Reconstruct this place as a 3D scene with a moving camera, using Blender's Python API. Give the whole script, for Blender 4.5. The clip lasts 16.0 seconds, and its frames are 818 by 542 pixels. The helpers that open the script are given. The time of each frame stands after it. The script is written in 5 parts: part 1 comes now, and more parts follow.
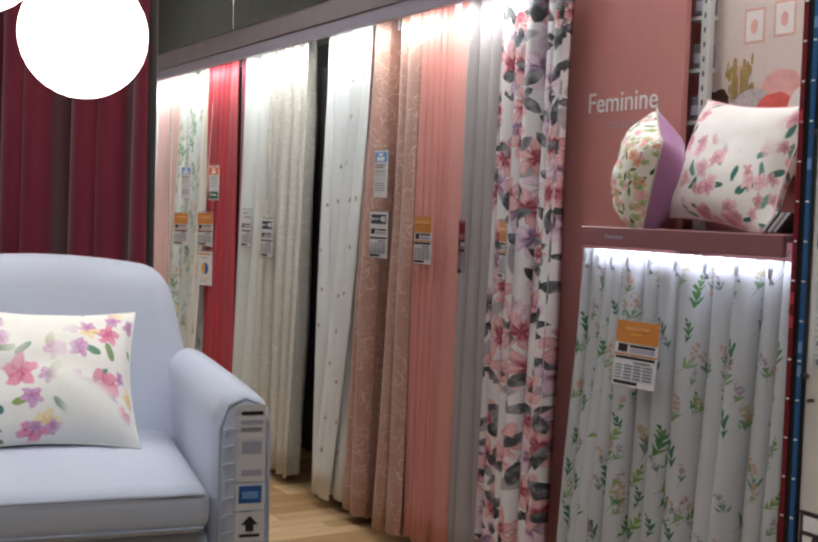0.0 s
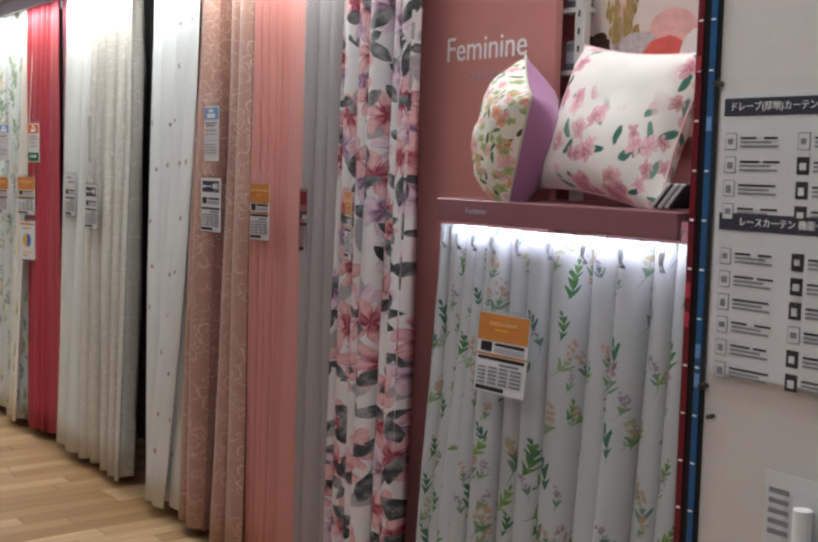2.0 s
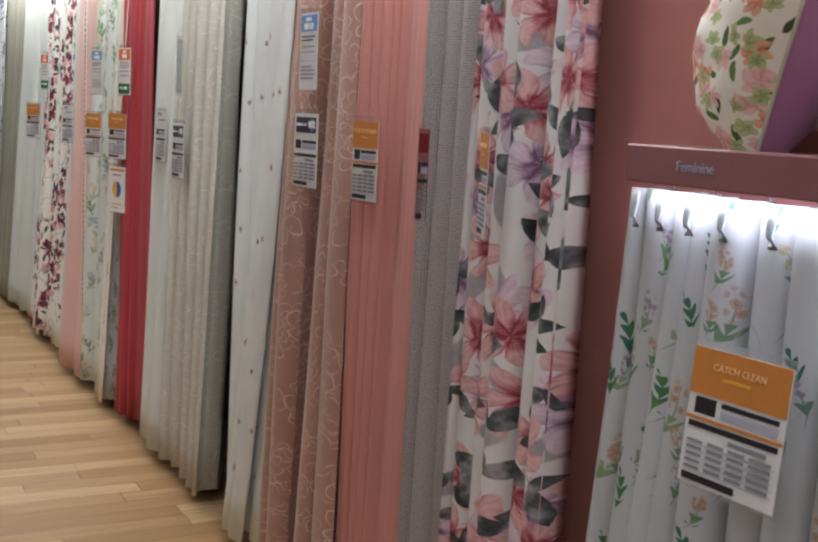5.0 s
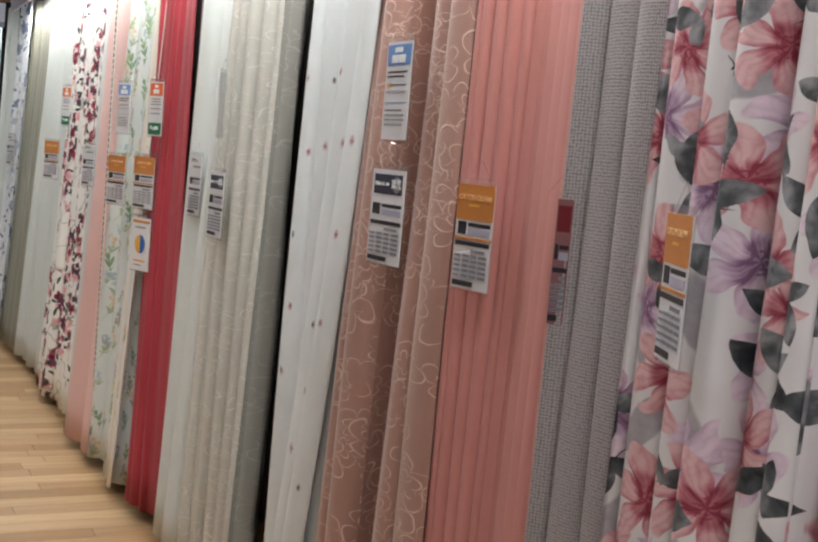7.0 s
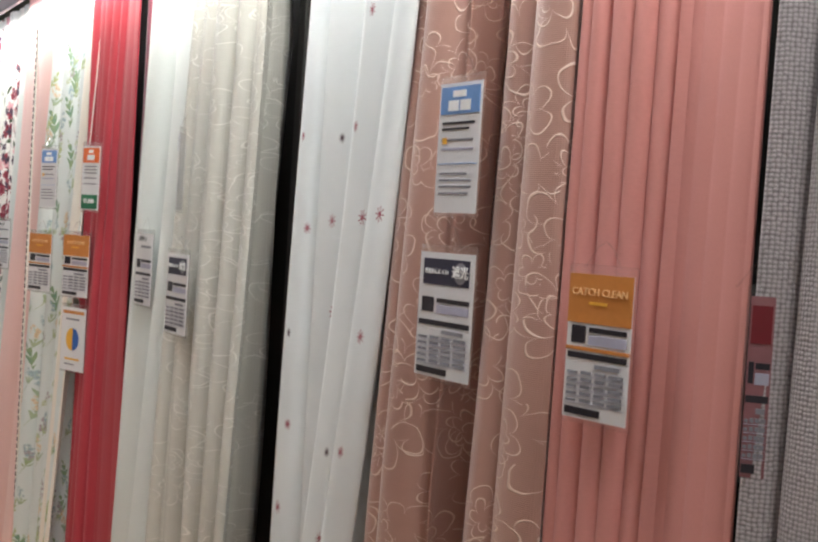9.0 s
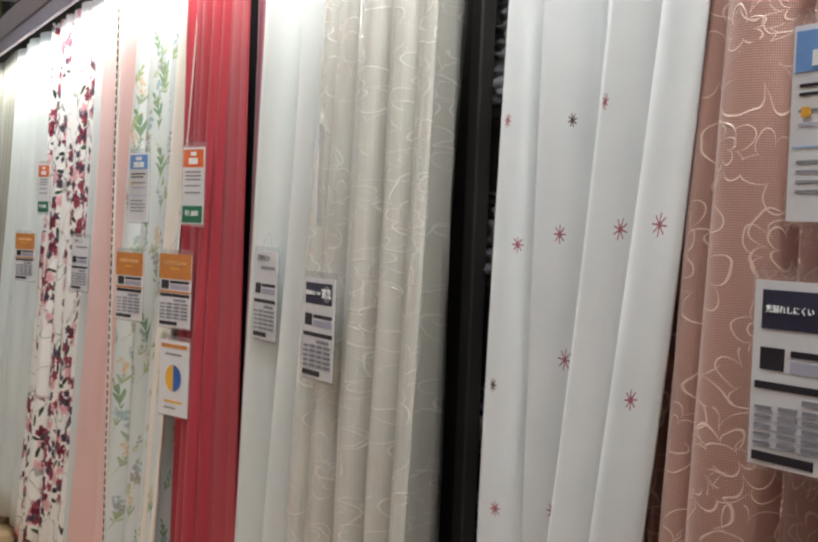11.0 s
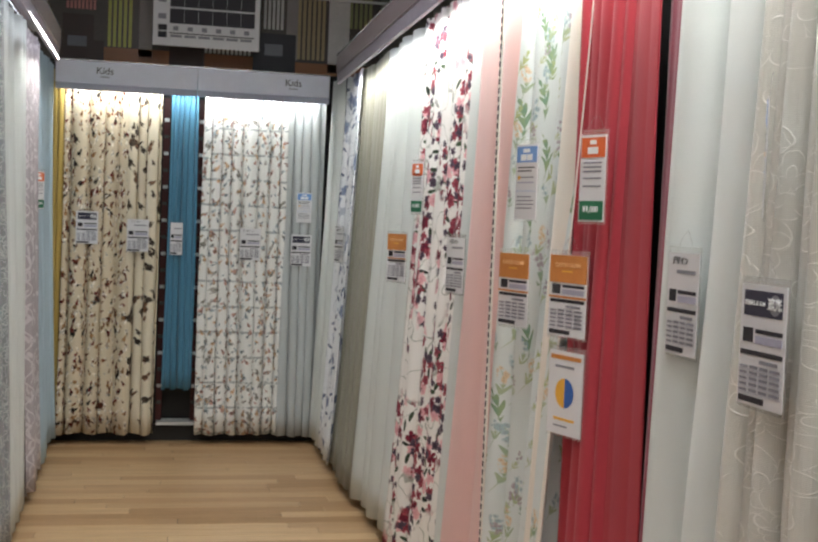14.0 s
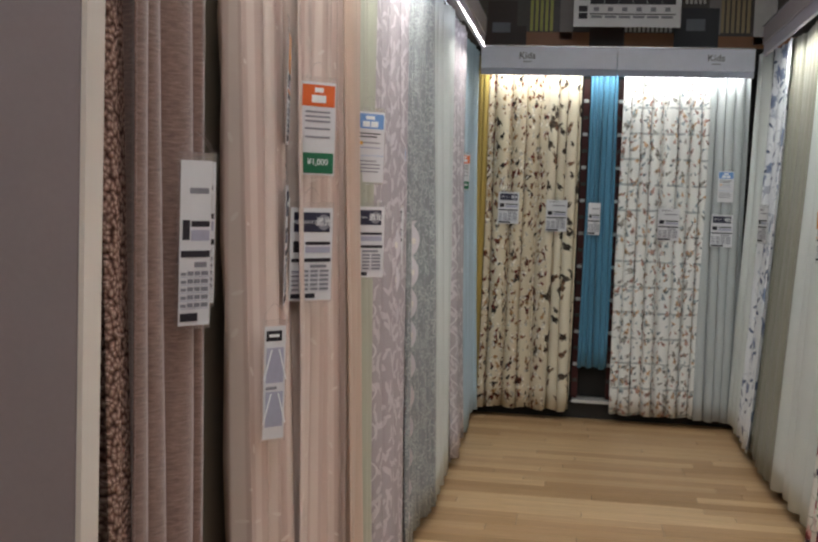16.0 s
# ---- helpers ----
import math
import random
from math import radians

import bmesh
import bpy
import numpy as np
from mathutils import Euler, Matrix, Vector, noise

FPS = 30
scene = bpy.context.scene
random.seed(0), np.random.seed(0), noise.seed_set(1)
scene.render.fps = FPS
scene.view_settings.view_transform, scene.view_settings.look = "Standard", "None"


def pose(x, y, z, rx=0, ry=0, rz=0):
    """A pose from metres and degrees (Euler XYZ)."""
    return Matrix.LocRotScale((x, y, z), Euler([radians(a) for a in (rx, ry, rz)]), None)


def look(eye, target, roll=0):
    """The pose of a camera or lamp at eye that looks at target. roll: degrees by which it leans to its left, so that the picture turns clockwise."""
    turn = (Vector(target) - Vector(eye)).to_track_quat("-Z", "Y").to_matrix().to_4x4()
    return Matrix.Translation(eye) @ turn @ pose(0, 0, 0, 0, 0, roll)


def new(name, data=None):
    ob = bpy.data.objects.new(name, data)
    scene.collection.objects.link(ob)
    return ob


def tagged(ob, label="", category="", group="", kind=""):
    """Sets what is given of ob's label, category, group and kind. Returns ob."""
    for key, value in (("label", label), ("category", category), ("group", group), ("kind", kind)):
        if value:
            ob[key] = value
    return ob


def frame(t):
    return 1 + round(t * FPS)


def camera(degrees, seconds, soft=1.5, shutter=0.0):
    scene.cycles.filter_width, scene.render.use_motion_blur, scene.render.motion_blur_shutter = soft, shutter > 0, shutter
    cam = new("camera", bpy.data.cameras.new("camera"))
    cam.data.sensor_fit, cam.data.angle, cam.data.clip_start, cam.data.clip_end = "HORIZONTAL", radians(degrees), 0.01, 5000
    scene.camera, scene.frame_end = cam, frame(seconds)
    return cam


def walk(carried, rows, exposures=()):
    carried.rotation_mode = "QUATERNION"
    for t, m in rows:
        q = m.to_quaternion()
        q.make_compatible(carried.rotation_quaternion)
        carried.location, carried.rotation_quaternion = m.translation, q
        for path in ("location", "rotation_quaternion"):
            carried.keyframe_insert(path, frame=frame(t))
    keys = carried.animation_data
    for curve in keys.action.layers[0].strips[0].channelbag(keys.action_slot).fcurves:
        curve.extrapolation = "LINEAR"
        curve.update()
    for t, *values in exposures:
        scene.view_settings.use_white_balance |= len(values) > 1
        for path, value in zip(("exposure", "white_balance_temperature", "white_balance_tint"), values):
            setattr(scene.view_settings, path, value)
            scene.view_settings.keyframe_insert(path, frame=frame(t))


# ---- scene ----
cam = camera(39.7, 16.0, soft=2.4)
PATH = [
    (0, (-2.317, -3.56, 1.37), (-1.308, -1.837, 1.261), 1.8),
    (0.5, (-2.267, -3.491, 1.423), (-1.125, -1.856, 1.275), 0.7),
    (1, (-2.098, -3.403, 1.454), (-0.905, -1.808, 1.278), 1.3),
    (1.5, (-1.935, -3.274, 1.437), (-0.747, -1.677, 1.242), 2.2),
    (2, (-1.862, -3.11, 1.417), (-0.686, -1.503, 1.231), 1.4),
    (2.5, (-1.742, -2.927, 1.393), (-0.568, -1.323, 1.174), 1.1),
    (3, (-1.611, -2.787, 1.378), (-0.453, -1.175, 1.128), 1.4),
    (3.5, (-1.49, -2.638, 1.371), (-0.41, -0.978, 1.091), 1.5),
    (4, (-1.402, -2.477, 1.379), (-0.371, -0.788, 1.089), 1.7),
    (4.5, (-1.297, -2.331, 1.368), (-0.299, -0.619, 1.096), 1.9),
    (5, (-1.176, -2.181, 1.358), (-0.254, -0.427, 1.089), 2.9),
    (5.2, (-1.115, -2.116, 1.354), (-0.243, -0.336, 1.087), 3.6),
    (7.3, (-0.994, -1.403, 1.37), (-0.081, 0.369, 1.208), 5.4),
    (7.5, (-0.967, -1.338, 1.368), (-0.03, 0.423, 1.223), 5.3),
    (8, (-0.991, -1.175, 1.371), (0.024, 0.545, 1.263), 4.1),
    (8.2, (-1.011, -1.106, 1.38), (0.027, 0.601, 1.288), 3.7),
    (10.3, (-0.938, -0.435, 1.384), (0.089, 1.28, 1.334), 3.0),
    (10.5, (-0.939, -0.355, 1.388), (0.077, 1.367, 1.339), 2.4),
    (11, (-0.938, -0.22, 1.388), (0.026, 1.531, 1.321), 2.2),
    (11.5, (-0.911, -0.074, 1.387), (-0.07, 1.74, 1.345), 2.4),
    (12, (-0.892, 0.038, 1.381), (-0.171, 1.903, 1.337), 2.6),
    (12.5, (-0.909, 0.093, 1.385), (-0.231, 1.974, 1.316), 2.6),
    (13, (-0.921, 0.126, 1.384), (-0.275, 2.017, 1.305), 2.5),
    (13.5, (-0.937, 0.124, 1.382), (-0.346, 2.032, 1.294), 2.5),
    (14, (-0.946, 0.127, 1.37), (-0.544, 2.085, 1.286), 2.3),
    (14.5, (-0.957, 0.132, 1.36), (-0.789, 2.123, 1.281), 1.8),
    (15, (-0.954, 0.122, 1.355), (-0.949, 2.12, 1.274), 1.3),
    (15.5, (-0.953, 0.13, 1.354), (-1.123, 2.12, 1.254), 1.4),
    (16, (-0.946, 0.125, 1.357), (-1.266, 2.094, 1.215), 1.9),
]
walk(cam, [(t, look(eye, aim, roll)) for t, eye, aim, roll in PATH], [(0, -0.20), (2.5, -0.20), (3.5, -0.14), (5, -0.12), (7.5, 0.11), (8.2, 0.12), (10.5, 0.07), (12, -0.07), (13.5, -0.05), (15, -0.12), (16, -0.31)])


# ---- light ----
def area_lamp(name, m, w, h, watts, colour):
    data = bpy.data.lights.new(name, "AREA")
    data.shape, data.size, data.size_y, data.energy, data.color = "RECTANGLE", w, h, watts, colour
    ob = new(name, data)
    ob.matrix_world = m
    return ob


world = bpy.data.worlds.new("world")
scene.world = world
world.use_nodes = True
world.node_tree.nodes["Background"].inputs[0].default_value = (0.9, 0.95, 1.0, 1)
world.node_tree.nodes["Background"].inputs[1].default_value = 0.012

COOL = (0.96, 0.97, 0.93)
# strips of light behind the pelmets, aimed down and back at the cloth
area_lamp("led_strip_row", look((-0.075, 2.95, 2.13), (0.03, 2.95, 1.83)), 6.6, 0.02, 39, COOL)
area_lamp("led_strip_opposite", look((-1.540, 3.9, 2.13), (-1.655, 3.9, 1.83)), 4.4, 0.02, 33, COOL)
area_lamp("led_strip_kids", look((-0.87, 6.925, 2.09), (-0.87, 7.03, 1.80)), 1.5, 0.02, 6.3, COOL)
area_lamp("led_strip_shelf", look((-0.035, -1.165, 1.297), (0.02, -1.165, 1.12)), 0.74, 0.012, 1.9, (0.76, 0.80, 1.0))
# the shop's ceiling panels
for cx, cy, watts in ((-2.1, -3.5, 11.0), (-0.44, -1.3, 15), (-1.0, 1.0, 8.5), (-0.85, 4.3, 3), (-3.6, -1.4, 10)):
    area_lamp("ceiling_panel_lamp", look((cx, cy, 3.36), (cx, cy + 0.01, 0)), 1.0, 1.0, watts, (1.0, 0.96, 0.90))


# ---- materials ----
def lin(h):
    c = [int(h[i:i + 2], 16) / 255 for i in (0, 2, 4)]
    return tuple(v / 12.92 if v <= 0.04045 else ((v + 0.055) / 1.055) ** 2.4 for v in c) + (1.0,)


class Tree:
    """Short names for the nodes of one material."""

    def __init__(self, name, rough=0.7, spec=0.3, metal=0.0):
        self.mat = bpy.data.materials.new(name)
        self.mat.use_nodes = True
        self.t = self.mat.node_tree
        self.b = self.t.nodes["Principled BSDF"]
        self.b.inputs["Roughness"].default_value = rough
        self.b.inputs["Specular IOR Level"].default_value = spec
        self.b.inputs["Metallic"].default_value = metal

    def put(self, sock, v):
        if isinstance(v, bpy.types.NodeSocket):
            self.t.links.new(v, sock)
        else:
            sock.default_value = v

    def m(self, op, a, b=0.0, c=0.0):
        n = self.t.nodes.new("ShaderNodeMath")
        n.operation = op
        for i, v in enumerate((a, b, c)):
            self.put(n.inputs[i], v)
        return n.outputs[0]

    def add(self, a, b): return self.m("ADD", a, b)
    def sub(self, a, b): return self.m("SUBTRACT", a, b)
    def mul(self, a, b): return self.m("MULTIPLY", a, b)
    def less(self, a, b): return self.m("LESS_THAN", a, b)

    def soft(self, a, lo, hi):
        n = self.t.nodes.new("ShaderNodeMapRange")
        n.interpolation_type = "SMOOTHSTEP"
        self.put(n.inputs[0], a)
        n.inputs[1].default_value, n.inputs[2].default_value = lo, hi
        return n.outputs[0]

    def coord(self, kind="UV", scale=(1, 1, 1), move=(0, 0, 0), warp=0.0, wscale=8.0):
        n = self.t.nodes.new("ShaderNodeTexCoord")
        g = self.t.nodes.new("ShaderNodeMapping")
        self.t.links.new(n.outputs[kind], g.inputs[0])
        g.inputs["Scale"].default_value, g.inputs["Location"].default_value = scale, move
        if not warp:
            return g.outputs[0]
        nz = self.t.nodes.new("ShaderNodeTexNoise")
        nz.inputs["Scale"].default_value = wscale
        nz.inputs["Detail"].default_value = 2
        self.t.links.new(g.outputs[0], nz.inputs["Vector"])
        v = self.t.nodes.new("ShaderNodeVectorMath")
        v.operation = "MULTIPLY_ADD"
        self.t.links.new(nz.outputs["Color"], v.inputs[0])
        v.inputs[1].default_value = (warp,) * 3
        self.t.links.new(g.outputs[0], v.inputs[2])
        return v.outputs[0]

    def noise(self, vec, scale, detail=3.0, rough=0.5, dist=0.0):
        n = self.t.nodes.new("ShaderNodeTexNoise")
        self.put(n.inputs["Vector"], vec)
        n.inputs["Scale"].default_value, n.inputs["Detail"].default_value = scale, detail
        n.inputs["Roughness"].default_value, n.inputs["Distortion"].default_value = rough, dist
        return n.outputs["Fac"]

    def wave(self, vec, scale, dist=0.0, direction="X", detail=2.0):
        n = self.t.nodes.new("ShaderNodeTexWave")
        n.bands_direction = direction
        self.put(n.inputs["Vector"], vec)
        n.inputs["Scale"].default_value, n.inputs["Distortion"].default_value = scale, dist
        n.inputs["Detail"].default_value = detail
        return n.outputs["Fac"]

    def voronoi(self, vec, scale, feature="F1", rnd=1.0):
        n = self.t.nodes.new("ShaderNodeTexVoronoi")
        n.voronoi_dimensions, n.feature = "2D", feature
        self.put(n.inputs["Vector"], vec)
        n.inputs["Scale"].default_value = scale
        n.inputs["Randomness"].default_value = rnd
        return n

    def motif(self, vec, scale, rnd=0.75, spin=1.0):
        """Scattered places: coordinates about each one, in cells, turned by chance, the radius, the angle and three random numbers."""
        v = self.voronoi(vec, scale, rnd=rnd)
        d = self.t.nodes.new("ShaderNodeVectorMath")
        d.operation = "SUBTRACT"
        self.put(d.inputs[0], vec)
        self.t.links.new(v.outputs["Position"], d.inputs[1])
        c = self.t.nodes.new("ShaderNodeSeparateColor")
        self.t.links.new(v.outputs["Color"], c.inputs[0])
        r = self.t.nodes.new("ShaderNodeVectorRotate")
        r.rotation_type = "Z_AXIS"
        self.t.links.new(d.outputs[0], r.inputs["Vector"])
        self.put(r.inputs["Angle"], self.mul(self.sub(c.outputs[0], 0.5), 6.283 * spin))
        s = self.t.nodes.new("ShaderNodeSeparateXYZ")
        self.t.links.new(r.outputs[0], s.inputs[0])
        x, y = self.mul(s.outputs[0], scale), self.mul(s.outputs[1], scale)
        rad = self.m("SQRT", self.add(self.mul(x, x), self.mul(y, y)))
        ang = self.m("ARCTAN2", y, x)
        return x, y, rad, ang, c.outputs[0], c.outputs[1], c.outputs[2]

    def ellipse(self, x, y, cx, cy, rx, ry, edge=0.25):
        a = self.m("POWER", self.mul(self.sub(x, cx), 1 / rx), 2.0)
        b = self.m("POWER", self.mul(self.sub(y, cy), 1 / ry), 2.0)
        return self.sub(1.0, self.soft(self.add(a, b), 1 - edge, 1 + edge))

    def mix(self, fac, a, b, kind="MIX"):
        n = self.t.nodes.new("ShaderNodeMix")
        n.data_type, n.blend_type = "RGBA", kind
        self.put(n.inputs[0], fac)
        self.put(n.inputs[6], a)
        self.put(n.inputs[7], b)
        return n.outputs[2]

    def ramp(self, fac, *stops):
        n = self.t.nodes.new("ShaderNodeValToRGB")
        self.put(n.inputs[0], fac)
        e = n.color_ramp.elements
        while len(e) < len(stops):
            e.new(0.5)
        for i, (p, c) in enumerate(stops):
            e[i].position, e[i].color = p, c
        return n.outputs[0]

    def rand(self):
        return self.t.nodes.new("ShaderNodeObjectInfo").outputs["Random"]

    def bump(self, h, strength=0.3, dist=0.002):
        n = self.t.nodes.new("ShaderNodeBump")
        n.inputs["Strength"].default_value, n.inputs["Distance"].default_value = strength, dist
        self.put(n.inputs["Height"], h)
        self.t.links.new(n.outputs[0], self.b.inputs["Normal"])

    def done(self, colour):
        self.put(self.b.inputs["Base Color"], colour)
        return self.mat


def plain(name, h, rough=0.55, spec=0.4, metal=0.0, vary=0.10, scale=14.0, bump=0.0):
    k = Tree(name, rough, spec, metal)
    v = k.coord("Object")
    n = k.add(k.mul(k.noise(v, scale, 4), 0.6), k.mul(k.noise(v, scale * 9, 2), 0.4))
    c = lin(h)
    dark = tuple(x * (1 - vary) for x in c[:3]) + (1,)
    light = tuple(min(1, x * (1 + vary * 0.6)) for x in c[:3]) + (1,)
    if bump:
        k.bump(n, bump, 0.003)
    return k.done(k.ramp(n, (0.3, dark), (0.7, light)))


def weave_bump(k, fine=900.0, strength=0.12, extra=None):
    v = k.coord("UV")
    h = k.add(k.wave(v, fine / 6.28, 0.0, "X"), k.wave(v, fine / 6.28, 0.0, "Y"))
    h = k.add(k.mul(h, 0.3), k.noise(v, 60, 3))
    if extra is not None:
        h = k.add(h, extra)
    k.bump(h, strength, 0.0015)


def cloth(name, h, rough=0.8, vary=0.08, sheen=0.15, sheer=0.0, strength=0.12):
    k = Tree(name, rough, 0.2)
    k.b.inputs["Sheen Weight"].default_value = sheen
    if sheer:
        k.b.inputs["Transmission Weight"].default_value = 0.0
        k.b.inputs["Subsurface Weight"].default_value = sheer
        k.b.inputs["Subsurface Radius"].default_value = (0.02, 0.02, 0.02)
    v = k.coord("UV")
    n = k.add(k.mul(k.noise(v, 5, 4), 0.55), k.mul(k.noise(v, 240, 2), 0.45))
    c = lin(h)
    weave_bump(k, strength=strength)
    return k.done(k.ramp(n, (0.3, tuple(x * (1 - vary) for x in c[:3]) + (1,)), (0.7, tuple(min(1, x * (1 + vary * 0.5)) for x in c[:3]) + (1,))))


def print_rose():
    """Large watercolour roses in blush and mauve with charcoal leaves on white."""
    k = Tree("rose_print_cloth", 0.7, 0.25)
    v = k.coord("UV")
    wash = k.noise(v, 30, 4, 0.6)
    col = k.mix(k.noise(v, 9, 3), lin("cfccce"), lin("e4e1e1"))
    # pale grey leaf shadows
    x, y, r, a, r1, r2, r3 = k.motif(k.coord("UV", move=(1.3, 2.2, 0), warp=0.03, wscale=12), 6.5, 0.9)
    f = k.mul(k.ellipse(x, y, 0.0, 0.0, 0.42, 0.15), k.less(r2, 0.55))
    col = k.mix(f, col, k.mix(wash, lin("7f7c82"), lin("c2bcc0")))
    # flowers in two layers: five petals, each with its own tone, streaked towards the heart
    for move, dense, keep, heart, mid, pale in (((3.1, 0.7, 0), 6.0, 0.72, "7a5a78", "b79bb2", "ddcad6"), ((0.35, 0.2, 0), 6.3, 0.80, "8c3648", "bb7880", "dcb6b8")):
        x, y, r, a, r1, r2, r3 = k.motif(k.coord("UV", move=move, warp=0.045, wscale=13), dense, 0.88)
        turn = k.add(k.mul(a, 3.0), k.mul(k.m("SINE", k.mul(r, 7.0)), 0.5))
        lobe = k.m("ABSOLUTE", k.m("SINE", turn))
        edge = k.add(0.17, k.mul(k.m("POWER", lobe, 0.7), 0.30))
        f = k.sub(1.0, k.soft(k.sub(r, edge), -0.02, 0.012))
        streak = k.add(k.mul(k.noise(k.coord("UV", move=move, warp=0.08, wscale=20), 38, 3, 0.6), 0.75), k.mul(k.m("ABSOLUTE", k.m("SINE", k.add(k.mul(a, 12.0), k.mul(wash, 7.0)))), 0.22))
        inner = k.m("ABSOLUTE", k.m("SINE", k.add(k.mul(a, 1.5), 0.8)))
        fold = k.soft(k.sub(r, k.add(0.10, k.mul(inner, 0.12))), -0.06, 0.05)
        tone = k.add(k.add(k.mul(fold, 0.34), k.mul(streak, 0.55)), k.mul(k.sub(lobe, 0.5), 0.30))
        rose = k.ramp(tone, (0.20, lin(heart)), (0.50, lin(mid)), (0.80, lin(pale)))
        col = k.mix(k.mul(f, k.less(r2, keep)), col, rose)
        stamen = k.mul(k.less(r, 0.10), k.less(k.noise(v, 160, 1), 0.48))
        col = k.mix(k.mul(k.mul(stamen, k.less(r2, keep)), 0.8), col, lin(heart))
    # charcoal leaves, pointed, in twos and threes
    for move, dense, keep in (((5.3, 1.2, 0), 8.6, 0.60), ((8.8, 4.4, 0), 11.0, 0.38)):
        x, y, r, a, r1, r2, r3 = k.motif(k.coord("UV", move=move, warp=0.02, wscale=15), dense, 0.85)
        thin = k.m("MAXIMUM", k.sub(1.0, k.mul(k.m("POWER", k.add(x, 0.12), 2.0), 7.0)), 0.0)
        l1 = k.mul(k.less(k.m("ABSOLUTE", k.sub(y, 0.04)), k.mul(thin, 0.17)), k.less(k.m("ABSOLUTE", k.add(x, 0.12)), 0.38))
        thin2 = k.m("MAXIMUM", k.sub(1.0, k.mul(k.m("POWER", k.add(y, 0.16), 2.0), 13.0)), 0.0)
        l2 = k.mul(k.less(k.m("ABSOLUTE", k.sub(x, 0.22)), k.mul(thin2, 0.12)), k.less(k.m("ABSOLUTE", k.add(y, 0.16)), 0.28))
        stem = k.ellipse(x, y, 0.12, 0.05, 0.36, 0.012, 0.4)
        f = k.mul(k.m("MAXIMUM", k.m("MAXIMUM", l1, l2), stem), k.less(r2, keep))
        col = k.mix(f, col, k.ramp(k.noise(k.coord("UV", warp=0.05), 24, 3), (0.32, lin("2c2f32")), (0.48, lin("54575a")), (0.66, lin("9a9a9e"))))
    weave_bump(k)
    return k.done(col)


def print_sprigs(name, ground, dense, leaves, flowers, size=1.0, keep=0.75, tall=0.36):
    """Upright sprigs scattered on a light ground: leaves in pairs along a bent stem, and heads of small blossoms."""
    k = Tree(name, 0.72, 0.25)
    base = k.coord("UV")
    col = k.mix(k.noise(base, 7, 3), lin(ground), tuple(min(1, c * 1.06) for c in lin(ground)[:3]) + (1,))
    for i, (mx, my, grow) in enumerate(((0.0, 0.0, 1.0), (7.7, 3.3, 0.95), (2.9, 8.1, 1.35), (5.5, 1.6, 1.2), (9.1, 6.4, 1.6))):
        d = dense / size * grow
        v = k.coord("UV", move=(mx, my, 0), warp=0.010, wscale=22)
        x, y, r, a, r1, r2, r3 = k.motif(v, d, 0.9, 0.17)
        here = k.less(r2, keep)
        bent = k.add(x, k.mul(k.mul(y, y), 0.7))
        stem = k.mul(k.ellipse(bent, y, 0.0, -0.12, 0.010, tall, 0.4), 0.8)
        tint = k.add(k.mul(k.noise(v, 45, 2), 0.6), k.mul(r1, 0.45))
        green = k.ramp(tint, (0.25, lin(leaves[0])), (0.5, lin(leaves[1])), (0.75, lin(leaves[2])))
        taper = k.m("MAXIMUM", k.sub(1.0, k.mul(k.m("ABSOLUTE", k.add(y, 0.08)), 2.6)), 0.0)
        width = k.mul(k.m("POWER", k.m("ABSOLUTE", k.m("SINE", k.add(k.mul(k.sub(y, k.mul(k.m("ABSOLUTE", bent), 1.5)), 17.0), k.mul(r3, 3.0)))), 1.3), k.mul(taper, 0.145))
        pairs = k.sub(1.0, k.soft(k.sub(k.m("ABSOLUTE", bent), width), -0.012, 0.006))
        if i in (0, 2):
            f = k.m("MAXIMUM", stem, k.mul(pairs, k.less(k.m("ABSOLUTE", k.add(y, 0.08)), 0.34)))
            col = k.mix(k.mul(f, here), col, green)
        else:
            low = k.mul(pairs, k.mul(k.less(y, -0.06), k.less(-0.26, y)))
            col = k.mix(k.mul(k.m("MAXIMUM", stem, low), k.mul(here, 0.8)), col, green)
            dots = k.voronoi(v, d * 11, rnd=1.0)
            petals = k.less(dots.outputs["Distance"], 0.46)
            head = k.mul(k.ellipse(bent, y, 0.0, 0.13, 0.10, 0.18, 0.4), k.mul(here, petals))
            tone = k.mix(k.less(r3, 0.5), lin(flowers[i % len(flowers)]), lin(flowers[(i + 1) % len(flowers)]))
            tone = k.mix(k.mul(k.noise(v, 60, 2), 0.5), tone, lin(ground))
            col = k.mix(k.mul(head, 0.85), col, k.mix(k.mul(k.less(dots.outputs["Distance"], 0.14), 0.5), tone, lin("6a4a4c")))
    weave_bump(k)
    return k.done(col)


